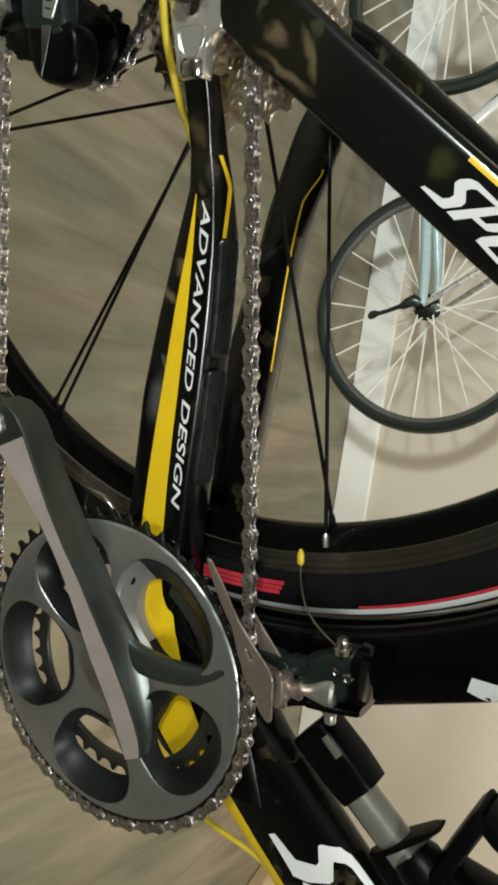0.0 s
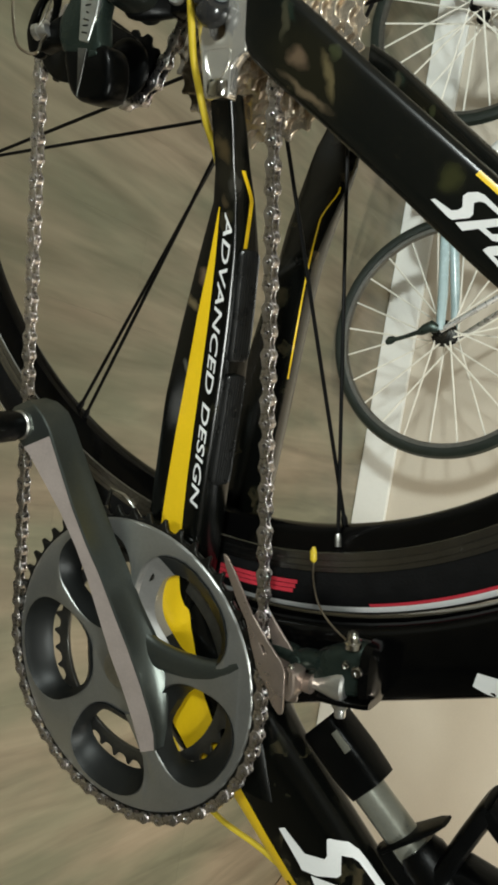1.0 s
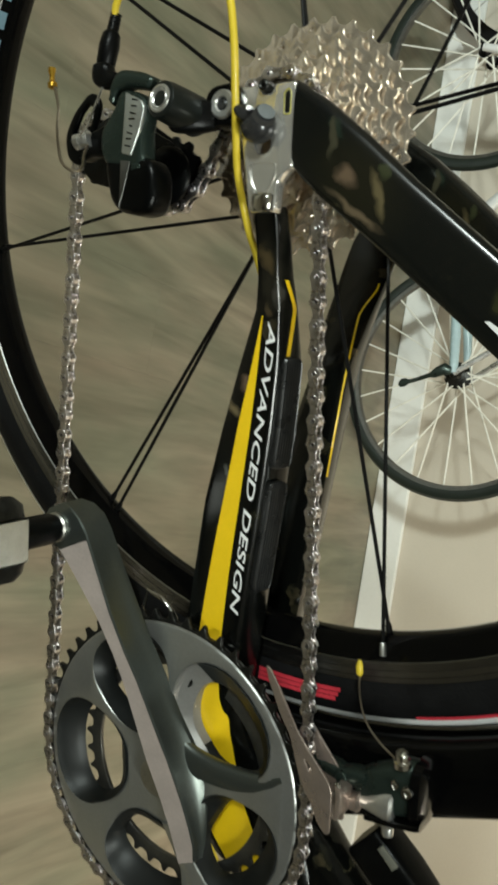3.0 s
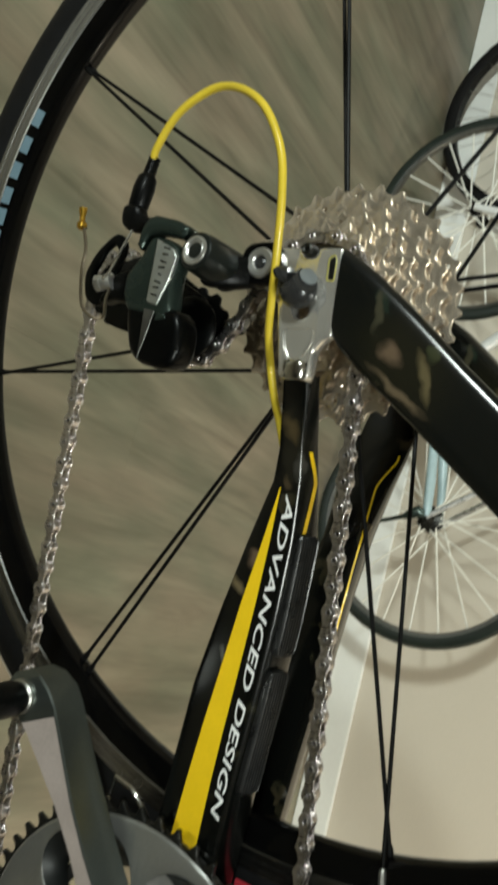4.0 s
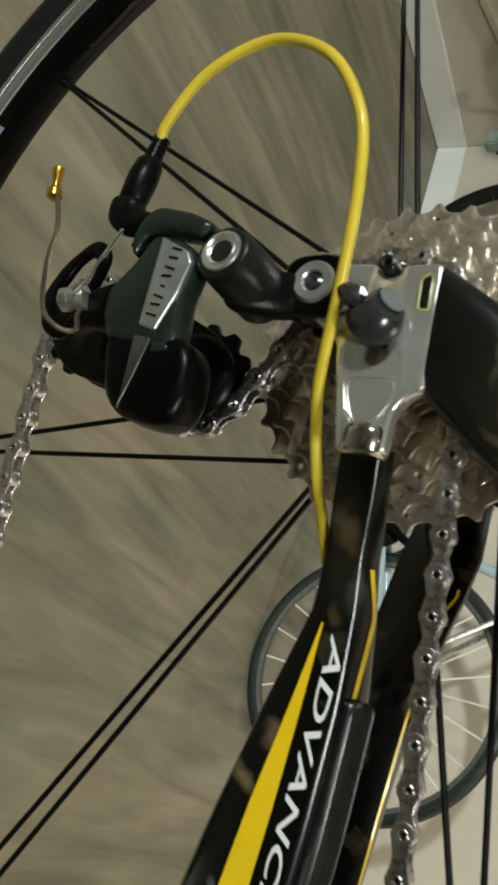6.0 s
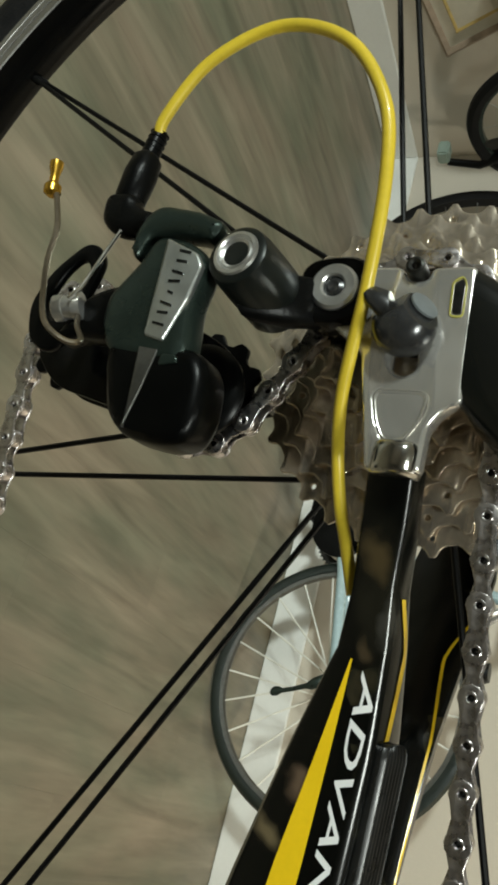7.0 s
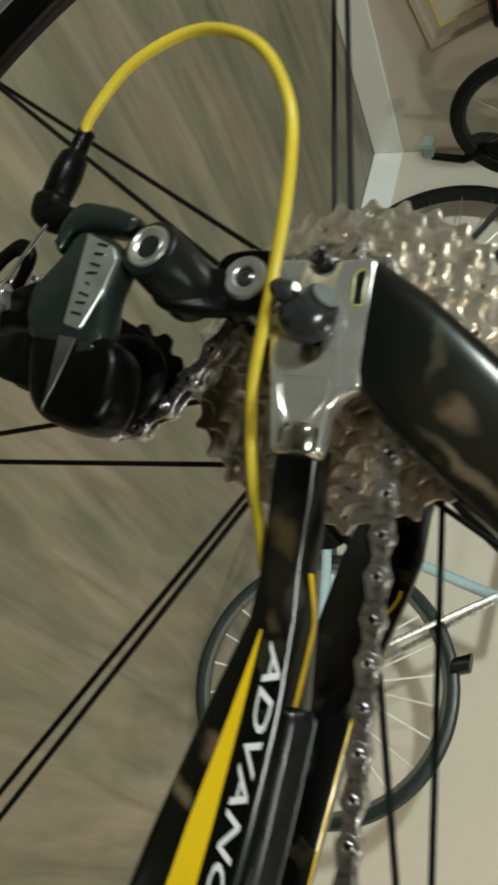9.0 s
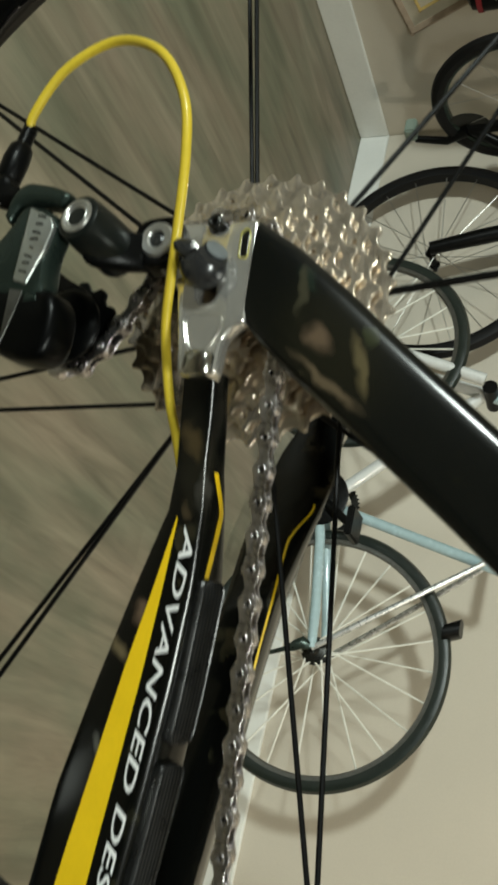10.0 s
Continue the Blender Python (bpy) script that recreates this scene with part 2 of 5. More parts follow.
M_MECH = surface("dark_green_grey_lacquer", (0.030, 0.044, 0.037), 0.30, 0.6, spread=0.15)
M_MECHDARK = surface("greenish_black_lacquer", (0.012, 0.015, 0.0135), 0.32, 0.4, spread=0.2)
M_GOLD = surface("gold_cable_crimp", (0.70, 0.42, 0.06), 0.25, 1.0, spread=0.2)
M_WIRE = surface("bare_steel_wire", (0.34, 0.29, 0.22), 0.35, 1.0, spread=0.2)
M_TAN = surface("brown_tinted_steel", (0.48, 0.39, 0.34), 0.30, 0.8, spread=0.12, scale=80)
M_SPOKE = surface("black_spoke_steel", (0.002, 0.002, 0.002), 0.45, 0.0, spread=0.2, shine=0.18)
M_SPOKE_PALE = surface("bright_spoke_steel", (0.80, 0.79, 0.72), 0.45, 0.0, spread=0.1)
M_GREYTUBE = surface("grey_pump_tube", (0.26, 0.26, 0.22), 0.32, 0.5, spread=0.1)
M_SKYBLUE = surface("pale_blue_frame_paint", (0.42, 0.56, 0.60), 0.25, spread=0.08, coat=0.5)
M_SILVERPAINT = surface("silver_frame_paint", (0.55, 0.56, 0.56), 0.28, 0.6, spread=0.08, coat=0.4)
M_FRAMEWOOD = surface("brown_wood_moulding", (0.34, 0.26, 0.19), 0.45, spread=0.25, scale=30)
M_GILT = surface("gilt_moulding", (0.52, 0.38, 0.14), 0.4, 0.3, spread=0.2)
M_PALEWOOD = surface("pale_pine", (0.55, 0.40, 0.25), 0.5, spread=0.15, scale=20)
M_CANVAS = surface("cream_board", (0.60, 0.55, 0.44), 0.7, spread=0.06)


# ---------- building helpers ----------
def empty(name, place=(0, 0, 0), turn=None):
    ob = new(name)
    ob.empty_display_size = 0.05
    ob.matrix_world = Matrix.Translation(place) @ (turn or Matrix())
    return ob


def finish(me, material, sharp=35):
    me.materials.clear()
    me.materials.append(material)
    for p in me.polygons:
        p.use_smooth = True
    me.set_sharp_from_angle(angle=radians(sharp))
    return me


def mesh_of(bm, name, material, sharp=35):
    bmesh.ops.recalc_face_normals(bm, faces=bm.faces)
    me = bpy.data.meshes.new(name)
    bm.to_mesh(me)
    bm.free()
    return finish(me, material, sharp)


def part(name, bm, material, parent, label="", sharp=35):
    """One mesh object under a thing or a part; bm may be a bmesh or a finished mesh."""
    me = bm if isinstance(bm, bpy.types.Mesh) else mesh_of(bm, name, material, sharp)
    ob = new(name, me)
    ob.parent = parent
    if label:
        ob["label"] = label
    return ob


def ring(c, a, b, n=24, e=0.6):
    """A superelliptic ring round c with the half axes a and b; e under 1 squares it."""
    c, a, b = Vector(c), Vector(a), Vector(b)
    out = []
    for k in range(n):
        t = 2 * math.pi * k / n
        co, si = math.cos(t), math.sin(t)
        out.append(c + a * math.copysign(abs(co) ** e, co) + b * math.copysign(abs(si) ** e, si))
    return out


def loft(rings, caps=True, bm=None):
    bm = bm or bmesh.new()
    vs = [[bm.verts.new(p) for p in r] for r in rings]
    n = len(vs[0])
    for r, s in zip(vs, vs[1:]):
        for k in range(n):
            bm.faces.new((r[k], r[(k + 1) % n], s[(k + 1) % n], s[k]))
    if caps:
        bm.faces.new(vs[0][::-1])
        bm.faces.new(vs[-1])
    return bm


def smooth_path(points, steps=8):
    """Points on a smooth curve through the given ones."""
    p = [Vector(q) for q in points]
    p = [p[0] * 2 - p[1], *p, p[-1] * 2 - p[-2]]
    out = []
    for i in range(1, len(p) - 2):
        for k in range(steps):
            t = k / steps
            a, b, c, d = p[i - 1:i + 3]
            out.append(0.5 * (2 * b + (c - a) * t + (2 * a - 5 * b + 4 * c - d) * t * t + (3 * b - a - 3 * c + d) * t ** 3))
    out.append(p[-2])
    return out


def pipe(points, radius, n=10, bm=None, flat=1.0):
    """A round tube along points; radius a number or a list."""
    pts = [Vector(p) for p in points]
    rings, side = [], None
    for i, p in enumerate(pts):
        t = (pts[min(i + 1, len(pts) - 1)] - pts[max(i - 1, 0)]).normalized()
        if side is None:
            side = t.orthogonal().normalized()
        side = (side - t * side.dot(t)).normalized()
        up = t.cross(side)
        r = radius[i] if isinstance(radius, (list, tuple)) else radius
        rings.append(ring(p, side * r, up * r * flat, n, 1.0))
    return loft(rings, True, bm)


def lathe(profile, centre=(0, 0, 0), n=48, axis=None, bm=None, closed=False):
    """Turns (radius, along) round an axis (y by default) through centre; closed joins the profile's ends."""
    axis = Vector(axis or (0, 1, 0)).normalized()
    u = axis.orthogonal().normalized() if abs(axis.y) < 0.999 else Vector((1, 0, 0))
    v = axis.cross(u)
    bm = bm or bmesh.new()
    c = Vector(centre)
    rows = []
    for r, h in profile:
        rows.append([bm.verts.new(c + axis * h + (u * math.cos(2 * math.pi * k / n) + v * math.sin(2 * math.pi * k / n)) * max(r, 1e-5)) for k in range(n)])
    pairs = list(zip(rows, rows[1:])) + ([(rows[-1], rows[0])] if closed else [])
    for a, b in pairs:
        for k in range(n):
            bm.faces.new((a[k], a[(k + 1) % n], b[(k + 1) % n], b[k]))
    if not closed:
        bm.faces.new(rows[0][::-1])
        bm.faces.new(rows[-1])
    return bm


UPRIGHT = Matrix.Rotation(radians(90), 4, "X")


def plate(outline, holes, y, thick, bevel=0.0, material=None, name="plate"):
    """A flat plate in the x-z plane, centred on y, with holes and rounded edges, as a mesh."""
    cu = bpy.data.curves.new(name, "CURVE")
    cu.dimensions, cu.fill_mode = "2D", "BOTH"
    cu.extrude, cu.bevel_depth, cu.bevel_resolution, cu.offset = thick / 2 - bevel, bevel, 2, -bevel
    for loop in (outline, *holes):
        sp = cu.splines.new("POLY")
        sp.points.add(len(loop) - 1)
        for q, (a, b) in zip(sp.points, loop):
            q.co = (a, b, 0, 1)
        sp.use_cyclic_u = True
    ob = new(name, cu)
    bpy.context.view_layer.update()
    me = bpy.data.meshes.new_from_object(ob.evaluated_get(bpy.context.evaluated_depsgraph_get()))
    bpy.data.objects.remove(ob)
    bpy.data.curves.remove(cu)
    me.transform(Matrix.Translation((0, y, 0)) @ UPRIGHT)
    bm = bmesh.new()
    bm.from_mesh(me)
    bmesh.ops.remove_doubles(bm, verts=bm.verts, dist=1e-6)
    bm.to_mesh(me)
    bm.free()
    return finish(me, material, 30)


def circle(cx, cz, r, n=24, start=0.0):
    return [(cx + r * math.cos(start + 2 * math.pi * k / n), cz + r * math.sin(start + 2 * math.pi * k / n)) for k in range(n)]


def rounded(poly, r=0.002, n=4):
    """A polygon with rounded corners."""
    out = []
    m = len(poly)
    for i in range(m):
        a, b, c = Vector(poly[i - 1]), Vector(poly[i]), Vector(poly[(i + 1) % m])
        d1, d2 = min(r, (a - b).length * 0.45), min(r, (c - b).length * 0.45)
        p, q = b + (a - b).normalized() * d1, b + (c - b).normalized() * d2
        for k in range(n + 1):
            t = k / n
            out.append(tuple(p * (1 - t) ** 2 + b * 2 * t * (1 - t) + q * t * t))
    return out


def lerp_rows(rows, x):
    """Interpolates rows of numbers by their first."""
    for r, s in zip(rows, rows[1:]):
        if x <= s[0]:
            t = (x - r[0]) / (s[0] - r[0])
            return [a + (b - a) * t for a, b in zip(r, s)]
    return list(rows[-1])


def laid_on(bm, target, way=(0, 1, 0), gap=0.0005, back=0.25):
    """Presses a flat decal along way onto a mesh, gap metres proud."""
    src = bmesh.new()
    for me in (target if isinstance(target, list) else [target]):
        src.from_mesh(me)
    tree = BVHTree.FromBMesh(src)
    src.free()
    w = Vector(way).normalized()
    for v in bm.verts:
        hit, normal, _, _ = tree.ray_cast(v.co - w * back, w, 2 * back)
        if hit is None:
            hit, normal, _, _ = tree.find_nearest(v.co)
        v.co = hit - w * gap
    return bm


def strip(left, right, across=3):
    """A quad strip between two rows of points."""
    bm = bmesh.new()
    rows = [[bm.verts.new(Vector(a).lerp(Vector(b), k / across)) for k in range(across + 1)] for a, b in zip(left, right)]
    for r, s in zip(rows, rows[1:]):
        for k in range(across):
            bm.faces.new((r[k], r[k + 1], s[k + 1], s[k]))
    return bm


def patch(poly, y=-0.1, cuts=2):
    """A flat polygon in the x-z plane, cut fine enough to be laid on a curved face."""
    bm = bmesh.new()
    bm.faces.new([bm.verts.new((a, y, b)) for a, b in poly])
    bm.normal_update()
    bmesh.ops.triangulate(bm, faces=bm.faces)
    bmesh.ops.subdivide_edges(bm, edges=bm.edges, cuts=cuts, use_grid_fill=True)
    bmesh.ops.triangulate(bm, faces=bm.faces)
    return bm


def lettering(text, size, bold=0.02):
    """The built-in font's letters as a flat bmesh in x and y."""
    cu = bpy.data.curves.new("letters", "FONT")
    cu.body, cu.size, cu.offset, cu.shear, cu.resolution_u = text, size, bold * size, 0.25, 3
    ob = new("letters", cu)
    bpy.context.view_layer.update()
    me = bpy.data.meshes.new_from_object(ob.evaluated_get(bpy.context.evaluated_depsgraph_get()))
    bpy.data.objects.remove(ob)
    bpy.data.curves.remove(cu)
    bm = bmesh.new()
    bm.from_mesh(me)
    bpy.data.meshes.remove(me)
    bmesh.ops.triangulate(bm, faces=bm.faces)
    return bm


def box(a, b, bevel=0.0, turn=None):
    bm = bmesh.new()
    bmesh.ops.create_cube(bm, size=1)
    for v in bm.verts:
        v.co = Vector([a[k] + (v.co[k] + 0.5) * (b[k] - a[k]) for k in range(3)])
    if bevel:
        bmesh.ops.bevel(bm, geom=bm.edges, offset=bevel, segments=2, affect="EDGES")
    if turn:
        bm.transform(turn)
    return bm


# ---------- room ----------
# The room is turned against the bicycle: u runs along the long wall, v towards it.
ROOM = Matrix.Rotation(math.atan2(-0.208, 0.978), 4, "Z")
U0, U1, V0, V1, HIGH = -2.30, 3.6, -5.4, 2.212, 2.42


def room_box(name, a, b, material, label, category, bevel=0.0):
    ob = new(name, mesh_of(box(a, b, bevel), name, material))
    ob.matrix_world = ROOM
    return tagged(ob, label, category, kind="structure")


room_box("wall_north", (U0 - 0.12, V1, 0), (U1 + 0.12, V1 + 0.12, HIGH), M_WALL, "matt beige painted wall behind the bicycles", "wall")
room_box("wall_west", (U0 - 0.12, V0, 0), (U0, V1, HIGH), M_WALL, "matt beige painted wall meeting in the corner", "wall")
# East and south walls are unseen; their tones are set for bounce and reflections.
room_box("wall_east", (U1, V0, 0), (U1 + 0.12, V1, HIGH), M_WALL_DARK, "unseen plain wall, dark taupe to cut bounced light", "wall")
room_box("wall_south", (U0 - 0.12, V0 - 0.12, 0), (U1 + 0.12, V0, HIGH), M_WALL, "unseen plain wall, beige to brighten reflections in the metal", "wall")
room_box("ceiling", (U0 - 0.12, V0 - 0.12, HIGH), (U1 + 0.12, V1 + 0.12, HIGH + 0.1), M_CEILING, "plain white painted ceiling", "ceiling")
room_box("baseboard", (U0, V1 - 0.014, 0.001), (U1, V1, 0.115), M_SKIRT, "white painted skirting board on the long wall", "baseboard", 0.003)
room_box("baseboard", (U0, V0, 0.001), (U0 + 0.014, V1 - 0.0145, 0.115), M_SKIRT, "white painted skirting board on the short wall", "baseboard", 0.003)


# ---------- the road bicycle in the stand ----------
# x forward, y to its left, z up from the wheels' lowest point; the rear axle at z 0.335
AX, BBX, BBZ = 0.335, 0.390, 0.269
bike = tagged(empty("road_bicycle", (0, 0, LIFT)), "black carbon road bicycle with yellow stripes hung in a repair stand", "bicycle")

# chainstays: x, centre z, half height, outer face y
STAY = [(0.044, 0.3365, 0.0078, -0.0735), (0.06, 0.335, 0.008, -0.0675), (0.078, 0.3332, 0.0076, -0.0615), (0.095, 0.3318, 0.0092, -0.0575), (0.126, 0.32575, 0.01525, -0.0540),
        (0.165, 0.318, 0.0198, -0.0515), (0.208, 0.3095, 0.023, -0.0490), (0.262, 0.3015, 0.023, -0.0465), (0.31, 0.2935, 0.024, -0.0425), (0.352, 0.283, 0.025, -0.0380), (0.385, 0.275, 0.0235, -0.0340)]


STAY_L = [(0.015, 0.3420, 0.0110, -0.0785), (0.032, 0.3380, 0.0140, -0.0780), (0.046, 0.3340, 0.0170, -0.0760), (0.060, 0.3330, 0.0185, -0.0740), (0.078, 0.3310, 0.0180, -0.0690), (0.095, 0.3285, 0.0170, -0.0640),
          (0.126, 0.3268, 0.0140, -0.0540), (0.165, 0.3186, 0.0165, -0.0515), (0.208, 0.3108, 0.0192, -0.0490), (0.262, 0.3030, 0.0195, -0.0465), *STAY[8:]]
SECTION = [(-1, -0.72), (-1, 0.50), (-0.985, 0.60), (-0.94, 0.69), (-0.86, 0.76), (-0.74, 0.81), (0.45, 1.0), (0.80, 0.97), (1, 0.72), (1, -0.70), (0.72, -1), (-0.66, -1), (-0.92, -0.90)]


def chainstay(side, table):
    rings = []
    for k in range(41):
        x = table[0][0] + (table[-1][0] - table[0][0]) * k / 40
        _, z, h, y = lerp_rows(table, x)
        w = 0.0056 + 0.0066 * min(1, max(0, (x - 0.05) / 0.08))
        rings.append([Vector((x - 0.15 * h * q, side * -(y + w) + side * w * -p, z + h * q)) for p, q in SECTION])
    return loft(rings)


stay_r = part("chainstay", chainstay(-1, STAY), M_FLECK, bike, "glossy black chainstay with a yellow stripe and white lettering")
stay_l = part("chainstay", chainstay(1, STAY_L), M_CARBON, bike, "glossy black chainstay with a thin yellow line")

xs = [0.0994 + (0.304 - 0.0994) * k / 30 for k in range(31)]
low = [lerp_rows([(0.0994, 0.3280), (0.160, 0.3130), (0.230, 0.2985), (0.300, 0.2855), (0.334, 0.2785), (0.360, 0.2765), (0.372, 0.2770)], x)[1] for x in xs]
high = [lerp_rows([(0.0994, 0.3286), (0.160, 0.3212), (0.230, 0.3112), (0.300, 0.3022), (0.334, 0.3020), (0.360, 0.3060), (0.372, 0.3080)], x)[1] for x in xs]
part("yellow_stripe", laid_on(strip([(x, -0.1, z) for x, z in zip(xs, low)], [(x, -0.1, z) for x, z in zip(xs, high)]), stay_r.data), M_YELLOW, stay_r)

letters = lettering("ADVANCED DESIGN", 0.0077, 0.010)
wide = max(v.co.x for v in letters.verts)
slope = math.atan2(-0.0228, 0.1745)
for v in letters.verts:
    u, w = 0.1025 + v.co.x / wide * 0.1745, v.co.y - 0.0001
    v.co = Vector((u - w * math.sin(slope), -0.1, 0.3322 + (u - 0.1025) * math.tan(slope) + w * math.cos(slope)))
part("lettering", laid_on(letters, stay_r.data, gap=0.0006), M_WHITE, stay_r, "white italic lettering ADVANCED DESIGN")

line = smooth_path([(0.0789, -0.046, 0.3341), (0.0929, -0.046, 0.3402), (0.1002, -0.046, 0.3405), (0.1213, -0.046, 0.3383)], 8)
part("yellow_line", laid_on(strip(line, [p + Vector((0, 0.0005, 0.0022)) for p in line], 2), stay_r.data, (-0.08, 0.83, -0.55)), M_YELLOW, stay_r)
line = smooth_path([(0.0745, 0.035, 0.3565), (0.0793, 0.035, 0.3546), (0.0910, 0.035, 0.3455), (0.1007, 0.035, 0.3418), (0.1365, 0.035, 0.3352), (0.1990, 0.035, 0.3272)], 8)
part("yellow_line", laid_on(strip(line, [p + Vector((0, -0.0001, -0.0012)) for p in line], 2), stay_l.data, (-0.04, 0.87, -0.48), 0.0008), M_YELLOW, stay_l)


def stay_guard(x0, x1):
    """A ribbed rubber pad along the upper edge of the right chainstay."""
    rings = []
    prof = [(-0.0075, -0.003), (-0.0073, 0.0022), (-0.0066, 0.0030)]
    for k in range(7):
        prof += [(-0.0060 + 0.0018 * k, 0.0034), (-0.0055 + 0.0018 * k, 0.0034), (-0.0052 + 0.0018 * k, 0.0027), (-0.0047 + 0.0018 * k, 0.0027)]
    prof += [(0.0066, 0.0030), (0.0070, -0.003), (0, -0.005)]
    for t, s in ((0, 0.62), (0.012, 0.82), (0.035, 0.95), (0.07, 1), (0.3, 1), (0.5, 1), (0.7, 1), (0.93, 1), (0.965, 0.95), (0.988, 0.82), (1, 0.62)):
        x = x0 + (x1 - x0) * t
        _, z, h, y = lerp_rows(STAY, x)
        a, b = Vector((0, 0.95, 0.31)), Vector((0, -0.31, 0.95))
        c = Vector((x, y + 0.0108, z + 0.92 * h))
        rings.append([c + a * p * s + b * q * (0.6 + 0.4 * s) for p, q in prof])
    return loft(rings)


for x0, x1 in ((0.122, 0.186), (0.194, 0.262)):
    part("chainstay_guard", stay_guard(x0, x1), M_GUARD, stay_r, "ribbed black rubber guard", 25)


def seatstay(side):
    w = Vector((0.78, 0, -0.62))
    rows = [((0.0035, -0.0715, 0.3535), Vector((1, 0, 0)) * 0.0212, 0.0075), ((0.012, -0.0705, 0.3645), Vector((0.90, 0, -0.32)) * 0.0205, 0.0085),
            ((0.026, -0.068, 0.381), w * 0.0190, 0.0088), ((0.047, -0.0645, 0.4065), w * 0.0180, 0.0088), ((0.080, -0.058, 0.447), w * 0.0180, 0.0090),
            ((0.117, -0.0515, 0.492), w * 0.0185, 0.0090), ((0.165, -0.043, 0.552), w * 0.0175, 0.0085), ((0.215, -0.032, 0.630), w * 0.016, 0.008), ((0.262, -0.019, 0.722), w * 0.014, 0.008)]
    loops = []
    for k, (c, a, t) in enumerate(rows):
        lean = radians((0, 3, 7, 6, 3, 0, 0, 0, 0)[k])
        along_a, out = a.normalized(), Vector((0, side, 0))
        loops.append(ring((c[0], -side * c[1], c[2]), (along_a * math.cos(lean) + out * math.sin(lean)) * a.length, (out * math.cos(lean) - along_a * math.sin(lean)) * t, 28, 0.42))
    return loft(loops)


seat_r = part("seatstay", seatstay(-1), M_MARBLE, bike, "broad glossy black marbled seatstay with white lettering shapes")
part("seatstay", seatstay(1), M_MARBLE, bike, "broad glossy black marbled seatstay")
for poly in ([(0.0979, 0.4556), (0.0975, 0.4577), (0.1028, 0.4658), (0.1026, 0.4688), (0.1014, 0.4708), (0.0962, 0.4707), (0.0947, 0.4728), (0.0945, 0.4774), (0.0958, 0.4806), (0.1025, 0.4882), (0.1080, 0.4945), (0.1094, 0.4932), (0.1052, 0.4882),
              (0.0992, 0.4808), (0.0988, 0.4785), (0.0994, 0.4760), (0.1046, 0.4761), (0.1062, 0.4744), (0.1071, 0.4665), (0.1060, 0.4645)],
             [(0.1083, 0.4679), (0.1062, 0.4883), (0.1058, 0.4960), (0.1092, 0.4963), (0.1097, 0.4886), (0.1106, 0.4822), (0.1133, 0.4856), (0.1130, 0.4960), (0.1166, 0.4965), (0.1168, 0.4894), (0.1163, 0.4860), (0.1110, 0.4792), (0.1120, 0.4716)],
             [(0.1205, 0.4817), (0.1190, 0.4840), (0.1183, 0.4897), (0.1180, 0.4965), (0.1225, 0.4970), (0.1229, 0.4869), (0.1292, 0.4935), (0.1305, 0.4920)]):
    part("lettering_shape", laid_on(patch(poly), seat_r.data), M_WHITE, seat_r)
edge = [(0.0868 + 0.045 * k / 10, 0.4755 + 0.0555 * k / 10) for k in range(11)]
part("yellow_line", laid_on(strip([(x, -0.1, z) for x, z in edge], [(x - 0.0022, -0.1, z + 0.0018) for x, z in edge]), seat_r.data), M_YELLOW, seat_r)


def seat_tube():
    rings = []
    for k in range(33):
        z = 0.262 + (0.90 - 0.262) * k / 32
        front = 0.3803 - (z - 0.43) * 0.338 if z > 0.33 else 0.414
        reach = 0.3436 ** 2 - (z - AX) ** 2
        rear = math.sqrt(reach) if reach > 0 else 0
        rear = max(min(rear, front - 0.022), front - 0.075)
        c = (front + rear) / 2
        rings.append(ring((c, 0, z), ((front - rear) / 2, 0, 0), (0, 0.0205, 0), 28, 0.5))
    return loft(rings)


tube_s = part("seat_tube", seat_tube(), M_BLACK, bike, "glossy black seat tube curved round the wheel")
part("white_mark", laid_on(patch([(0.3415, 0.4890), (0.3500, 0.4870), (0.3545, 0.4990), (0.3530, 0.5120), (0.3420, 0.5120)]), tube_s.data), M_WHITE, tube_s)

W = Vector((-0.694, 0, 0.72))
DOWN = [((0.386, 0, 0.288), 0.030, 0.030), ((0.4150, -0.006, 0.3236), 0.0370, 0.0200), ((0.4466, -0.006, 0.3530), 0.0345, 0.0175), ((0.4966, -0.006, 0.4025), 0.0345, 0.0165), ((0.6110, -0.005, 0.5190), 0.032, 0.016), ((0.768, 0, 0.682), 0.029, 0.018)]
tube_d = part("down_tube", loft([ring(c, W * h, Vector((0, t, 0)), 40, 0.66) for c, h, t in DOWN]), M_CARBON, bike, "broad glossy black down tube with a yellow edge stripe")
part("yellow_stripe", laid_on(strip([(0.4420, -0.1, 0.3090), (0.4748, -0.1, 0.3400), (0.4940, -0.1, 0.3585), (0.5159, -0.1, 0.3794), (0.62, -0.1, 0.4790)],
                                    [(0.4330, -0.1, 0.3175), (0.4650, -0.1, 0.3475), (0.4880, -0.1, 0.3670), (0.5105, -0.1, 0.3880), (0.617, -0.1, 0.4880)], 4), tube_d.data), M_YELLOW, tube_d)
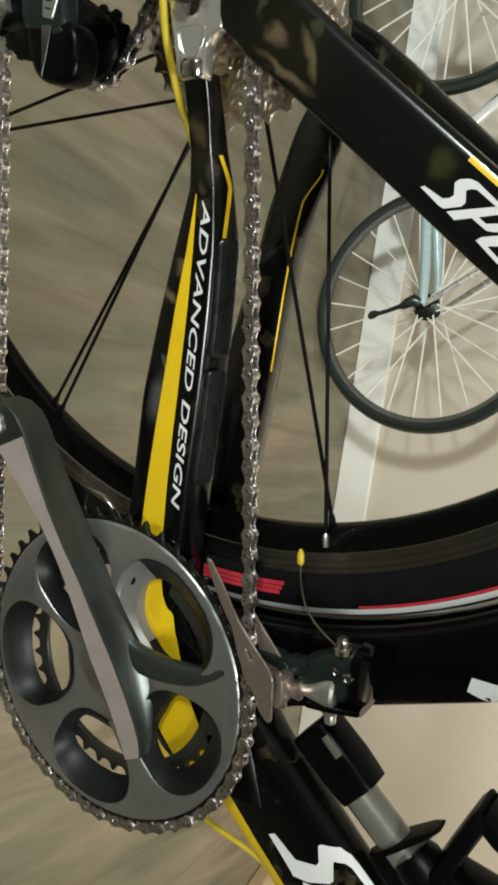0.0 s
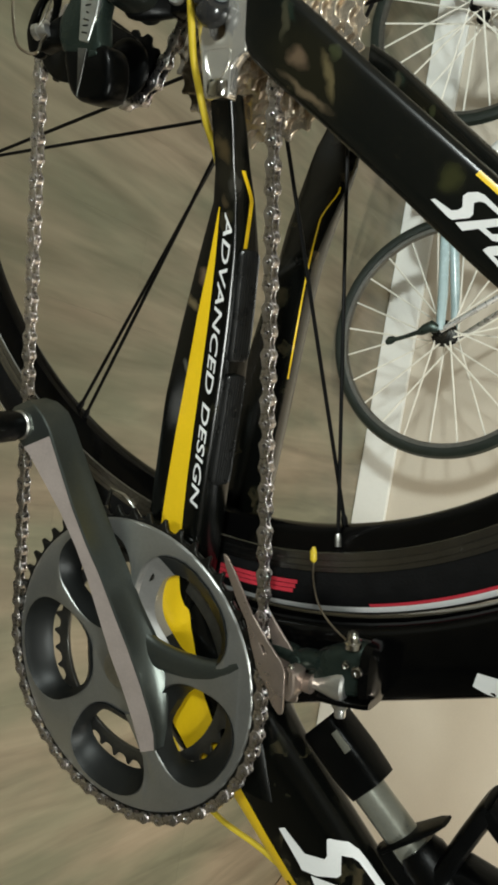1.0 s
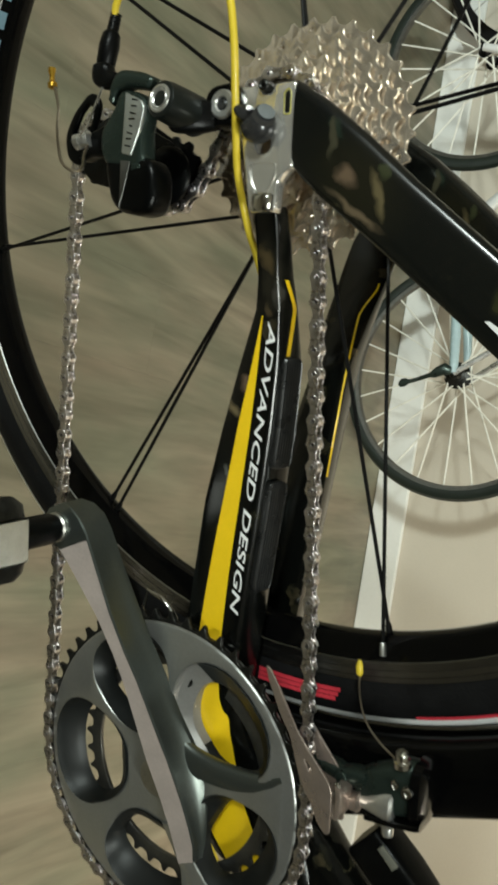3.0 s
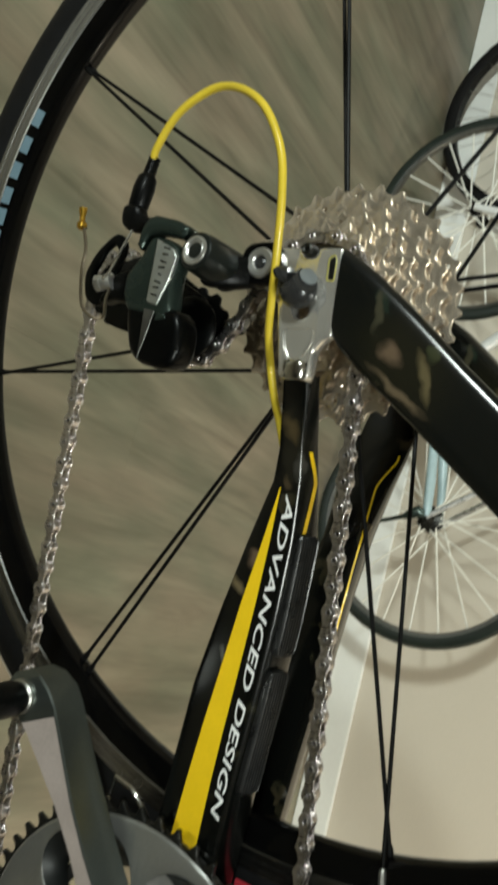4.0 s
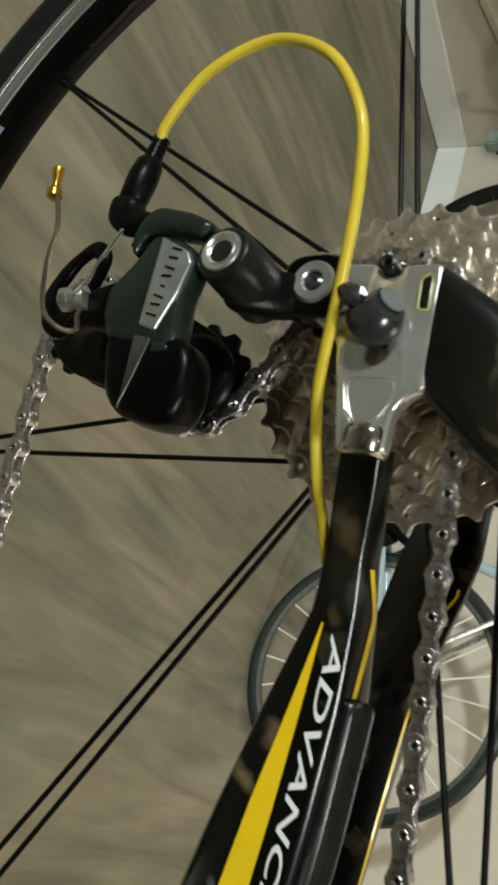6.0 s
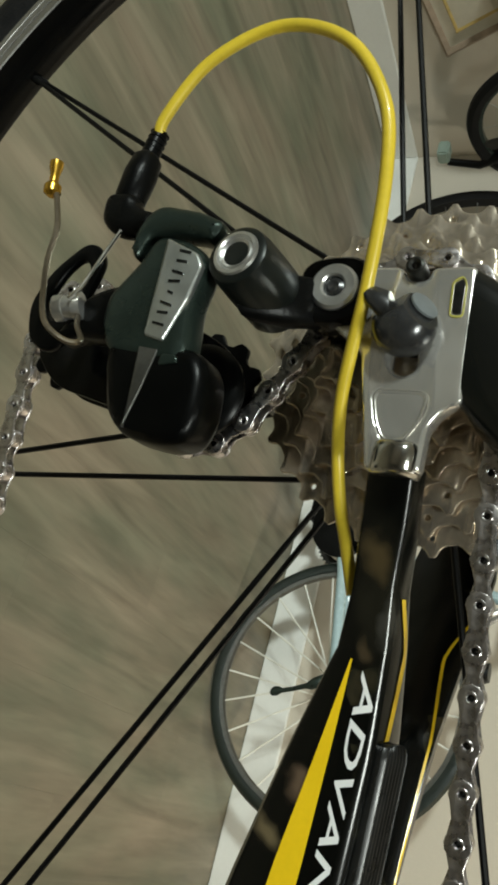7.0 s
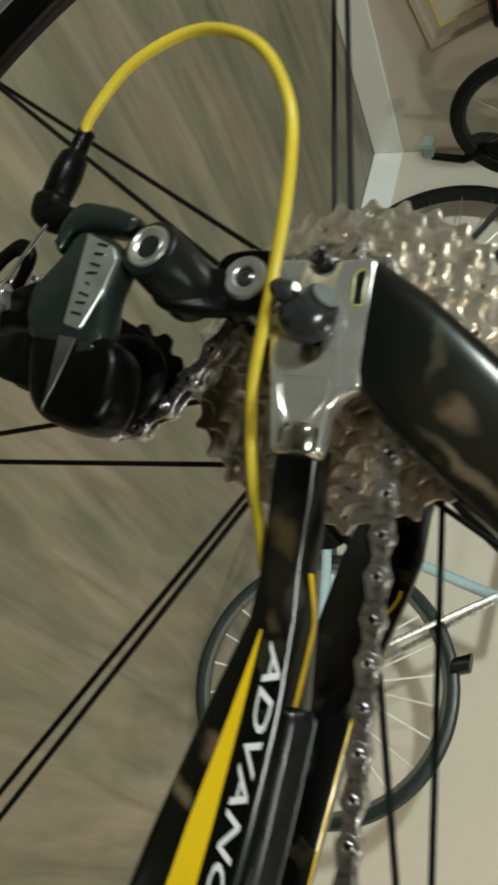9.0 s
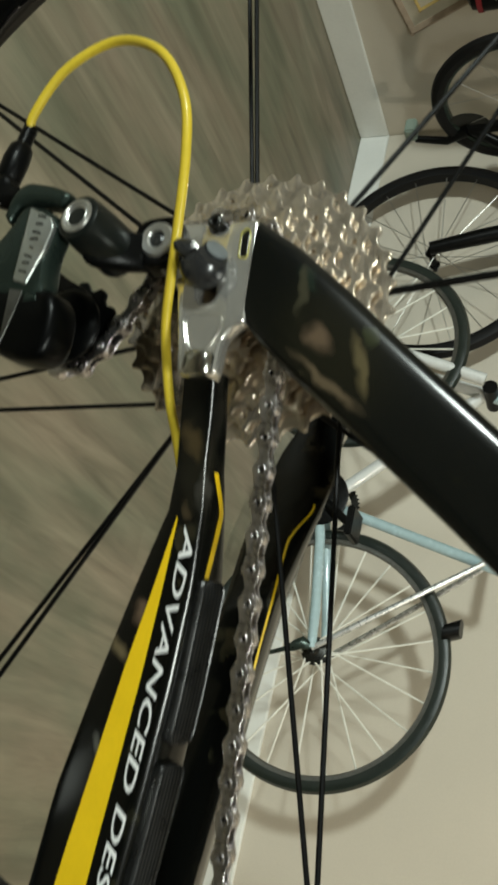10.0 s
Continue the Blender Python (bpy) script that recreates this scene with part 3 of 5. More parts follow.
for poly in ([(0.4784, 0.3752), (0.4763, 0.3795), (0.4880, 0.3948), (0.4862, 0.4085), (0.4836, 0.4099), (0.4734, 0.4085), (0.4722, 0.4101), (0.4718, 0.4211), (0.4753, 0.4273), (0.4805, 0.4331), (0.4945, 0.4475), (0.4985, 0.4515), (0.4998, 0.4490),
              (0.4930, 0.4420), (0.4818, 0.4298), (0.4798, 0.4256), (0.4802, 0.4188), (0.4921, 0.4202), (0.4947, 0.4179), (0.4997, 0.4036), (0.4998, 0.3935), (0.4960, 0.3908)],
             [(0.5010, 0.4000), (0.4995, 0.4205), (0.5040, 0.4300), (0.5085, 0.4290), (0.5060, 0.4190), (0.5075, 0.4040)]):
    part("emblem_shape", laid_on(patch(poly), tube_d.data), M_WHITE, tube_d)
part("cable_housing", pipe(smooth_path([(0.470, 0.012, 0.262), (0.500, 0.013, 0.283), (0.5175, 0.014, 0.3055), (0.5260, 0.013, 0.342), (0.535, 0.010, 0.372)], 6), 0.0021, 10), M_CABLE, bike, "thin yellow cable housing under the down tube")

part("bottom_bracket_shell", lathe([(0.015, -0.040), (0.0225, -0.040), (0.0245, -0.037), (0.0245, 0.037), (0.0225, 0.040), (0.015, 0.040)], (BBX, 0, BBZ), 40), M_BLACK, bike)
# the junction between stays and tubes, with the stripe running on across it
hull = loft([ring((0.335, 0, 0.2885), (0, 0.0335, 0), (-0.004, 0, 0.0205), 28, 0.6), ring((0.365, 0, 0.292), (0, 0.0325, 0), (0, 0, 0.030), 28, 0.6),
             ring((0.395, 0, 0.303), (0, 0.0320, 0), (0, 0, 0.044), 28, 0.6), ring((0.425, 0, 0.314), (0, 0.0310, 0), (0.004, 0, 0.053), 28, 0.6), ring((0.455, 0, 0.330), (0, 0.0290, 0), (0.010, 0, 0.048), 28, 0.6)])
joint = part("tube_junction", hull, M_CARBON, bike)
band = [(0.303, 0.2850, 0.3020), (0.334, 0.2785, 0.3022), (0.360, 0.2765, 0.3065), (0.402, 0.2830, 0.3195), (0.430, 0.2950, 0.3330), (0.455, 0.3150, 0.3480)]
at = [0.303 + 0.152 * k / 48 for k in range(49)]
part("yellow_stripe", laid_on(strip([(x, -0.1, lerp_rows(band, x)[1]) for x in at], [(x, -0.1, lerp_rows(band, x)[2]) for x in at], 12), [joint.data, stay_r.data, tube_d.data], gap=0.0022), M_YELLOW, joint)
part("bearing_cup", lathe([(0.013, -0.0480), (0.0315, -0.0480), (0.0330, -0.0465), (0.0330, -0.0330), (0.013, -0.0330)], (BBX, 0, BBZ), 40, closed=True), M_MATT, bike, "black bottom bracket cup")
part("chain_catcher", pipe([(0.2900, -0.043, 0.2420), (0.2879, -0.045, 0.2425), (0.2767, -0.045, 0.2451), (0.2792, -0.045, 0.2563), (0.2841, -0.045, 0.2632), (0.300, -0.040, 0.272)], 0.0013, 10), M_ALLOY, bike, "bright bent wire chain catcher")

# right dropout
RIM = rounded([(0.0226, 0.3285), (0.0224, 0.3446), (0.0285, 0.3440), (0.0342, 0.3411), (0.0379, 0.3376), (0.0371, 0.3334), (0.0326, 0.3309)], 0.0030)
drop_mesh = plate(rounded([(-0.0168, 0.3205), (-0.0170, 0.3316), (-0.0125, 0.3342), (-0.0124, 0.3397), (-0.0168, 0.3408), (-0.0172, 0.3540), (0.0031, 0.3543), (0.0250, 0.3545), (0.0268, 0.3497),
                           (0.0324, 0.3457), (0.0460, 0.3449), (0.0465, 0.3290), (0.0277, 0.3258), (0.0105, 0.3225), (0.0000, 0.3090), (-0.0120, 0.3060)], 0.0022),
                  [rounded([(0.004, 0.3325), (0.0107, 0.3315), (0.0160, 0.3325), (0.0178, 0.3364), (0.0155, 0.3401), (0.004, 0.3395)], 0.002), RIM], -0.0745, 0.0080, 0.0014, M_CAST, "dropout")
dropout = part("dropout", drop_mesh, None, bike, "polished alloy dropout with a recessed panel")
MID = (sum(p[0] for p in RIM) / len(RIM), sum(p[1] for p in RIM) / len(RIM))
dish = loft([[Vector((MID[0] + (x - MID[0]) * k, y, MID[1] + (z - MID[1]) * k)) for x, z in RIM] for k, y in ((1.04, -0.0782), (1.02, -0.0786), (0.97, -0.0786), (0.90, -0.0781), (0.82, -0.0775), (0.70, -0.0771), (0.50, -0.0770), (0.2, -0.0771))])
part("pressed_panel", dish, M_CAST, dropout, "", 60)
part("ferrule", loft([ring((x, -0.0738, z), (0, t * 1.4, 0), (0, 0, h), 28, 0.72) for x, z, h, t in ((0.0372, 0.3376, 0.0060, 0.0046), (0.0380, 0.3376, 0.0070, 0.0056), (0.0400, 0.3375, 0.0072, 0.0058), (0.0458, 0.3371, 0.0072, 0.0058), (0.0468, 0.3370, 0.0066, 0.0052))]), M_ALLOY, dropout, "polished rounded socket holding the stay", 60)
part("marking", plate(rounded([(-0.0008, 0.3474), (-0.0120, 0.3472), (-0.0140, 0.3503), (-0.0113, 0.3517), (-0.0008, 0.3516)], 0.0015), [rounded([(-0.0013, 0.3479), (-0.0117, 0.3477), (-0.0134, 0.3503), (-0.0111, 0.3513), (-0.0013, 0.3512)], 0.001)], -0.0787, 0.0004, 0, M_WORNYELLOW), None, dropout, "thin yellow outlined mark")
part("slot", plate(rounded([(-0.0018, 0.3483), (-0.0113, 0.3480), (-0.0128, 0.3503), (-0.0110, 0.3510), (-0.0018, 0.3509)], 0.001), [], -0.0786, 0.0004, 0, M_DARKSTEEL), None, dropout, "dark slot")
screw = lathe([(0.0011, 0.0), (0.0011, -0.0040), (0.0020, -0.0046), (0.0028, -0.0042), (0.0031, -0.0030), (0.0031, 0.003), (0.0011, 0.003)], (-0.0158, -0.0775, 0.3362), 20, closed=True)
part("adjusting_screw", screw, M_DARKSTEEL, dropout)
left_drop = plate(rounded([(-0.017, 0.314), (-0.017, 0.354), (0.025, 0.354), (0.046, 0.345), (0.046, 0.329), (0.010, 0.322)], 0.003), [], 0.0735, 0.008, 0.001, M_ALLOY)
part("dropout", left_drop, None, bike)

# quick-release nut: a dome with two flats and a pointed corner between them
qr = empty("quick_release")
qr.parent = bike
NUT = Vector((0.0040, -0.0780, 0.3362))
dome = lathe([(0.0001, 0.0150), (0.0040, 0.0146), (0.0068, 0.0130), (0.0086, 0.0104), (0.0096, 0.0070), (0.0092, 0.0045), (0.0068, 0.0028), (0.0062, 0.0), (0.003, 0.0)], NUT, 40, (0.06, -1, 0.04))
for way, far in ((Vector((-0.50, -0.52, 0.69)), 0.0098), (Vector((-0.62, -0.60, -0.50)), 0.0100)):
    way.normalize()
    cut = bmesh.ops.bisect_plane(dome, geom=[*dome.verts, *dome.edges, *dome.faces], plane_co=NUT + way * far, plane_no=way, clear_outer=True)
    bmesh.ops.contextual_create(dome, geom=[g for g in cut["geom_cut"] if isinstance(g, bmesh.types.BMEdge)])
part("nut", dome, M_NUT, qr, "dark grey domed nut with flats", 30)
FLAT = Vector((-0.50, -0.52, 0.69)).normalized()
part("flat", lathe([(0.0001, 0.0004), (0.0034, 0.0004), (0.0046, 0.0001), (0.0046, -0.0006)], NUT + FLAT * 0.0098 + Vector((-0.0004, -0.0030, -0.0010)), 28, FLAT), M_PALEFLAT, qr, "pale oval flat")
part("lug", loft([ring((0.0005, -0.0850, 0.3325), (0.0058, 0, 0.001), (0, 0.0050, 0), 16, 0.8), ring((-0.0012, -0.0870, 0.3285), (0.0048, 0, 0.001), (0, 0.0040, 0), 16, 0.8), ring((-0.0026, -0.0885, 0.3258), (0.0028, 0, 0), (0, 0.0022, 0), 16, 0.9), ring((-0.0034, -0.0892, 0.3243), (0.0008, 0, 0), (0, 0.0008, 0), 16, 1)]), M_NUT, qr)
part("axle", lathe([(0.0045, -0.080), (0.005, -0.079), (0.005, 0.090), (0.011, 0.091), (0.012, 0.10), (0.004, 0.104)], (0, 0.0, AX), 24), M_BRUSHED, qr)


# ---------- rear wheel ----------
wheel = empty("rear_wheel")
wheel.parent = bike
wheel["label"] = "black deep-rimmed wheel with paired black spokes"
tyre = part("tyre", lathe([(0.3145, -0.0095), (0.3210, -0.0116), (0.3270, -0.0124), (0.3330, -0.0110), (0.3378, -0.0078), (0.3412, -0.0035), (0.3420, 0.0), (0.3412, 0.0035), (0.3378, 0.0078),
                           (0.3330, 0.0110), (0.3270, 0.0124), (0.3210, 0.0116), (0.3145, 0.0095)], (0, 0, AX), 160, closed=True), M_RUBBER, wheel, "black road tyre with red and white bands")
part("rim", lathe([(0.2868, -0.0030), (0.2876, -0.0055), (0.2920, -0.0078), (0.3024, -0.0098), (0.3024, 0.0098), (0.2920, 0.0078), (0.2876, 0.0055), (0.2868, 0.0030)], (0, 0, AX), 160, closed=True), M_BLACK, wheel, "deep glossy black rim")
part("brake_track", lathe([(0.3020, -0.0098), (0.3026, -0.0105), (0.3066, -0.0104), (0.3068, -0.0100), (0.3072, -0.0100), (0.3074, -0.0105), (0.3106, -0.0106), (0.3108, -0.0102), (0.3111, -0.0102), (0.3113, -0.0106), (0.3142, -0.0106), (0.3150, -0.0096), (0.3150, 0.0096), (0.3142, 0.0106), (0.3026, 0.0105), (0.3020, 0.0098)], (0, 0, AX), 160, closed=True), M_TRACK, wheel, "machined silver brake track")


def arc_band(r0, y0, r1, y1, a0, a1, n=40):
    """A thin band on the right side of the tyre between two angles in degrees from straight ahead, upwards."""
    at = [radians(a0 + (a1 - a0) * k / n) for k in range(n + 1)]
    return strip([(r0 * math.cos(a), y0, AX + r0 * math.sin(a)) for a in at], [(r1 * math.cos(a), y1, AX + r1 * math.sin(a)) for a in at], 2)


part("white_band", arc_band(0.3352, -0.0102, 0.3392, -0.0071, -30, 330, 200), M_WHITE, tyre)
part("red_band", arc_band(0.3330, -0.0114, 0.3351, -0.0104, 14.5, 75), M_RED, tyre)
for r0, a1 in ((0.3202, 6.3), (0.3231, 6.0), (0.3260, 5.7)):
    part("red_bar", arc_band(r0, -0.0126, r0 + 0.0024, -0.0129, -4, a1, 14), M_RED, tyre)
for a0 in (243.8, 247.7, 251.4, 255.0, 258.0, 261.0, 265.0):
    part("print_bar", arc_band(0.2930, -0.0096, 0.3010, -0.0104, a0, a0 + 2.3, 6), M_BLUE, wheel, "pale blue printed bar")
hub = part("hub", lathe([(0.012, -0.066), (0.012, -0.030), (0.0185, -0.024), (0.0235, -0.0215), (0.0235, -0.0175), (0.0150, -0.013), (0.0125, 0.0), (0.0150, 0.030), (0.0215, 0.034), (0.0215, 0.038), (0.0150, 0.042), (0.010, 0.066)], (0, 0, AX), 48), M_BLACK, wheel, "black flanged hub")
# for each spoke: angle at the rim, flange y, sideways offset of its line from the axle
SPOKES = [(11.5, 0.0260, 0.0245), (11.9, -0.0255, 0.0), (56.4, -0.0245, 0.0), (56.2, 0.0260, -0.0210), (101.4, -0.0245, 0.0), (101.2, 0.0260, 0.0220), (146.4, -0.0245, 0.0), (146.2, 0.0260, -0.0210),
          (191.1, -0.0270, 0.0), (192.3, 0.0205, 0.0208), (235.75, -0.0235, 0.0028), (235.5, 0.0050, -0.0220), (281.5, -0.0260, 0.0046), (281.0, 0.0265, 0.0262), (327.0, -0.0150, -0.0040), (325.1, 0.0120, -0.0180)]
for deg, flange, away in SPOKES:
    a = radians(deg)
    seat = 0.2985 if deg == 11.5 else 0.2880  # this spoke is hooked into the side of the rim
    p = Vector((seat * math.cos(a), -0.0096 if seat > 0.29 else math.copysign(0.0012, flange), AX + seat * math.sin(a)))
    q = Vector((-away * math.sin(a), flange, AX + away * math.cos(a)))
    part("spoke", pipe([q, q.lerp(p, 0.5), p], 0.00125, 8), M_SPOKE, wheel)
    part("nipple", pipe([p, p.lerp(q, 0.018), p.lerp(q, 0.026)], [0.0021, 0.0021, 0.0014], 8), M_BRUSHED if seat > 0.29 else M_SPOKE, wheel)


# ---------- cassette ----------
def toothed(cx, cz, teeth, pitch=0.0127, turn=0.0, tip=0.0017, root=0.0034):
    rp = pitch / (2 * math.sin(math.pi / teeth))
    out = []
    for k in range(teeth):
        for f, d in ((0.0, -root), (0.17, -root * 0.95), (0.29, -root * 0.55), (0.36, 0.0), (0.43, tip), (0.57, tip), (0.64, 0.0), (0.71, -root * 0.55), (0.83, -root * 0.95)):
            a = turn + 2 * math.pi * (k + f) / teeth
            out.append((cx + (rp + d) * math.cos(a), cz + (rp + d) * math.sin(a)))
    return out


cassette = empty("cassette")
cassette.parent = bike
cassette["label"] = "nine nickel-plated sprockets with worn teeth"
TEETH = [13, 14, 16, 18, 20, 22, 25, 28, 31]
for k, t in enumerate(TEETH):
    rp = 0.0127 / (2 * math.sin(math.pi / t))
    y = -0.0632 + 0.00405 * k
    holes = [circle(0, AX, 0.0158, 32)]
    if 16 <= t < 20:
        for j in range(6 if t < 23 else 9):
            a = j * 2 * math.pi / (6 if t < 23 else 9) + 0.4 * (k + 1)
            holes.append(circle((rp - 0.0085) * math.cos(a), AX + (rp - 0.0085) * math.sin(a), 0.0026 if t < 23 else 0.0030, 10))
    if t >= 20:
        for j in range(t // 3):
            a = 0.7 * (k + 1) + 2 * math.pi * (3 * j + 0.5) / t
            holes.append(circle((rp - 0.0052) * math.cos(a), AX + (rp - 0.0052) * math.sin(a), 0.0010, 8))
    part("sprocket", plate(toothed(0, AX, t, turn=0.7 * (k + 1), tip=0.0012, root=0.0032 if t < 20 else 0.0025), holes, y, 0.0020, 0.00050, M_NICKEL if k else M_OILED, "sprocket"), None, cassette)
    if k:
        r0 = max(0.0195, 0.0127 / (2 * math.sin(math.pi / TEETH[k - 1])) - 0.0055)
        part("spacer", lathe([(0.0160, y - 0.0031), (r0, y - 0.0031), (r0, y - 0.0010), (0.0160, y - 0.0010)], (0, 0, AX), 48, closed=True), M_NICKEL, cassette)
part("lockring", lathe([(0.008, -0.0668), (0.0145, -0.0668), (0.0160, -0.0660), (0.0160, -0.0645), (0.008, -0.0645)], (0, 0, AX), 32, closed=True), M_NICKEL, cassette)


# ---------- crankset ----------
crank = empty("crankset")
crank.parent = bike
crank["label"] = "satin grey crankset with a two-ring spider"
ARM0 = math.atan2(0.0684, 0.1533)


def window(phi, r0, r1, half, swell=-4.0, e=0.74):
    out = []
    for k in range(36):
        t = 2 * math.pi * k / 36
        co, si = math.cos(t), math.sin(t)
        u, v = math.copysign(abs(co) ** e, co), math.copysign(abs(si) ** e, si)
        r = (r0 + r1) / 2 + (r1 - r0) / 2 * u
        a = phi + v * radians(half + swell * u)
        out.append((BBX + r * math.cos(a), BBZ + r * math.sin(a)))
    return out


GAPS = [ARM0 + radians(36 + 72 * k + more) for k, more in enumerate((2, 5, 1, -1, 2))]
SPAN = [29.5, 34.0, 28.5, 32.0, 28.0]
INNER = [0.0330, 0.0290, 0.0270, 0.0300, 0.0330]
spider_mesh = plate(circle(BBX, BBZ, 0.0985, 120), [window(a, r, 0.0915, h) for a, r, h in zip(GAPS, INNER, SPAN)], -0.0515, 0.0080, 0.0022, M_CRANK, "spider")
for v in spider_mesh.vertices:  # the face is gently domed
    v.co.y += 2.6 * (math.hypot(v.co.x - BBX, v.co.z - BBZ) - 0.062) ** 2
part("spider", spider_mesh, None, crank, "satin grey five-armed spider")
for k, (phi, r, h) in enumerate(zip(GAPS, INNER, SPAN)):
    # bare: the window whose lower wall side gets the pale, lit-looking colour
    bare = k == 1
    deep = phi - radians(4.5) if bare else phi
    less = 4.0 if bare else 0.0
    loops = [[Vector((x, y, z)) for x, z in window(*size)] for y, size in ((-0.0546, (phi, r - 0.0005, 0.0920, h + 0.4)), (-0.0515, (phi, r + 0.0030, 0.0885, h - 0.8)), (-0.0470, (deep, r + 0.0085, 0.0810, h - 2.8 - less, -1.0)), (-0.0410, (deep, r + 0.0100, 0.0775, h - 3.6 - less, 1.5)), (-0.0405, (phi, r - 0.0005, 0.0920, h + 0.4)))]
    wall = part("window_wall", loft([*loops, loops[0]], False), M_STEP, crank, "sloping wall of a spider window, coloured pale as lit on one side, dark as shaded elsewhere" if bare else "sloping wall of a spider window with its shade coloured black")
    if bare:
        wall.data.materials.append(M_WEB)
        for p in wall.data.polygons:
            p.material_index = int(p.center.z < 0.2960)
# one spider arm swells into the hub, the other sweeps out of the crank arm
way, across = Vector((math.cos(radians(24)), 0, math.sin(radians(24)))), Vector((-math.sin(radians(24)), 0, math.cos(radians(24))))
part("arm_rib", loft([ring(Vector((BBX, -0.0515, BBZ)) + way * r, across * a, Vector((0, t, 0)), 28, 1.0) for r, a, t in ((0.030, 0.0108, 0.0080), (0.045, 0.0085, 0.0066), (0.060, 0.0078, 0.0040), (0.078, 0.0080, 0.0026), (0.093, 0.0070, 0.0004))]), M_CRANK, crank, "", 60)
SWEEP = [(0.3060, -0.0600, 0.2317, 0.0050), (0.3323, -0.0585, 0.2493, 0.0085), (0.3552, -0.0560, 0.2666, 0.0105), (0.3707, -0.0545, 0.2871, 0.0100), (0.3755, -0.0528, 0.3118, 0.0084), (0.3740, -0.0508, 0.3385, 0.0072), (0.3650, -0.0485, 0.3560, 0.0030)]
line_of = smooth_path([p[:3] for p in SWEEP], 6)
loops = []
for k, p in enumerate(line_of):
    ahead = (Vector(line_of[min(k + 1, len(line_of) - 1)]) - Vector(line_of[max(k - 1, 0)])).normalized()
    f = k / (len(line_of) - 1) * (len(SWEEP) - 1)
    i = min(int(f), len(SWEEP) - 2)
    half = SWEEP[i][3] + (SWEEP[i + 1][3] - SWEEP[i][3]) * (f - i)
    loops.append(ring(p, ahead.cross(Vector((0, 1, 0))).normalized() * half, Vector((0, 0.0050, 0)), 24, 0.9))
part("arm_rib", loft(loops), M_ARM, crank, "rib sweeping out of the crank arm, dark reflection put into its colour", 60)
part("outer_chainring", plate(toothed(BBX, BBZ, 51, tip=0.0024), [circle(BBX, BBZ, 0.0930, 90)], -0.0495, 0.0032, 0.0006, M_DARKSTEEL, "outer_chainring"), None, crank, "dark worn toothed outer chainring")
part("inner_chainring", plate(toothed(BBX, BBZ, 38), [circle(BBX, BBZ, 0.0655, 80)], -0.0370, 0.0030, 0.0005, M_RINGSTEEL, "inner_chainring"), None, crank, "dark grey toothed inner chainring")
for k in range(5):
    a = ARM0 + radians(72 * k)
    c = Vector((BBX + 0.066 * math.cos(a), -0.043, BBZ + 0.066 * math.sin(a)))
    part("ring_bolt", lathe([(0.002, -0.007), (0.0045, -0.007), (0.005, -0.004), (0.005, 0.005), (0.002, 0.005)], c, 16), M_DARKSTEEL, crank)
D, N = Vector((0.913, 0, 0.407)), Vector((-0.407, 0, 0.913))
# crank arm: along, edge, crease, far edge, front y, back y
ARM = [(-0.0135, -0.0060, 0.0080, 0.0100, -0.0790, -0.066), (-0.0085, -0.0110, 0.0150, 0.0165, -0.0820, -0.063), (0.0, -0.0110, 0.0205, 0.0220, -0.0830, -0.062), (0.010, -0.0055, 0.0228, 0.0242, -0.0828, -0.062), (0.020, -0.0014, 0.0225, 0.0248, -0.0822, -0.062),
       (0.038, 0.0033, 0.0220, 0.0255, -0.0812, -0.0615), (0.060, 0.0086, 0.0213, 0.0264, -0.0798, -0.060), (0.085, 0.0111, 0.0219, 0.0272, -0.0775, -0.058), (0.105, 0.0108, 0.0234, 0.0282, -0.0752, -0.0555), (0.132, 0.0086, 0.0238, 0.0295, -0.0725, -0.0535),
       (0.155, 0.0065, 0.0243, 0.0330, -0.0700, -0.052), (0.180, 0.0050, 0.0225, 0.0320, -0.0662, -0.051), (0.200, 0.0020, 0.0190, 0.0240, -0.0625, -0.051), (0.2125, -0.0010, 0.0155, 0.0180, -0.0598, -0.051), (0.2235, -0.0042, 0.0095, 0.0110, -0.0570, -0.051)]
PEDAL = Vector((0.2367, 0, 0.2006))
rings = []
for s, n0, n1, n2, yf, yb in ARM:
    c = PEDAL + D * s
    prof = [(n0 - 0.0030, yb), (n0 - 0.0015, yf + 0.5 * (yb - yf)), (n0 - 0.0004, yf + 0.0012), (n0 + 0.0006, yf), (n1 - 0.0006, yf), (n1 + 0.0004, yf + 0.0006), (n1 + 0.18 * (n2 - n1), yf + 0.25 * (yb - yf)), (n1 + 0.42 * (n2 - n1), yf + 0.52 * (yb - yf)), (n1 + 0.70 * (n2 - n1), yf + 0.72 * (yb - yf)), (n2, yf + 0.86 * (yb - yf)), (n2 + 0.0006, yb)]
    rings.append([c + N * q + Vector((0, y, 0)) for q, y in prof])
# Flank takes the reflection-dark colour; the face strip below is the light side.
arm = part("crank_arm", loft(rings), M_ARM, crank, "tapered crank arm, its dark reflection put into the colour", 22)
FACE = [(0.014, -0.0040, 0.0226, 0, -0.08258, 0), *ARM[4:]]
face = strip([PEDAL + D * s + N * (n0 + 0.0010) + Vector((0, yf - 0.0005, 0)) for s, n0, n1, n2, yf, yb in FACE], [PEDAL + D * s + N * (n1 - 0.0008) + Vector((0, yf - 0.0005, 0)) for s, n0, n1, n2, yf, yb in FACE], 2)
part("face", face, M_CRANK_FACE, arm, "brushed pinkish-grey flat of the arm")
part("pedal_boss", lathe([(0.003, -0.0855), (0.0085, -0.0855), (0.0095, -0.0845), (0.0095, -0.060), (0.003, -0.060)], PEDAL, 28), M_BRUSHED, crank)
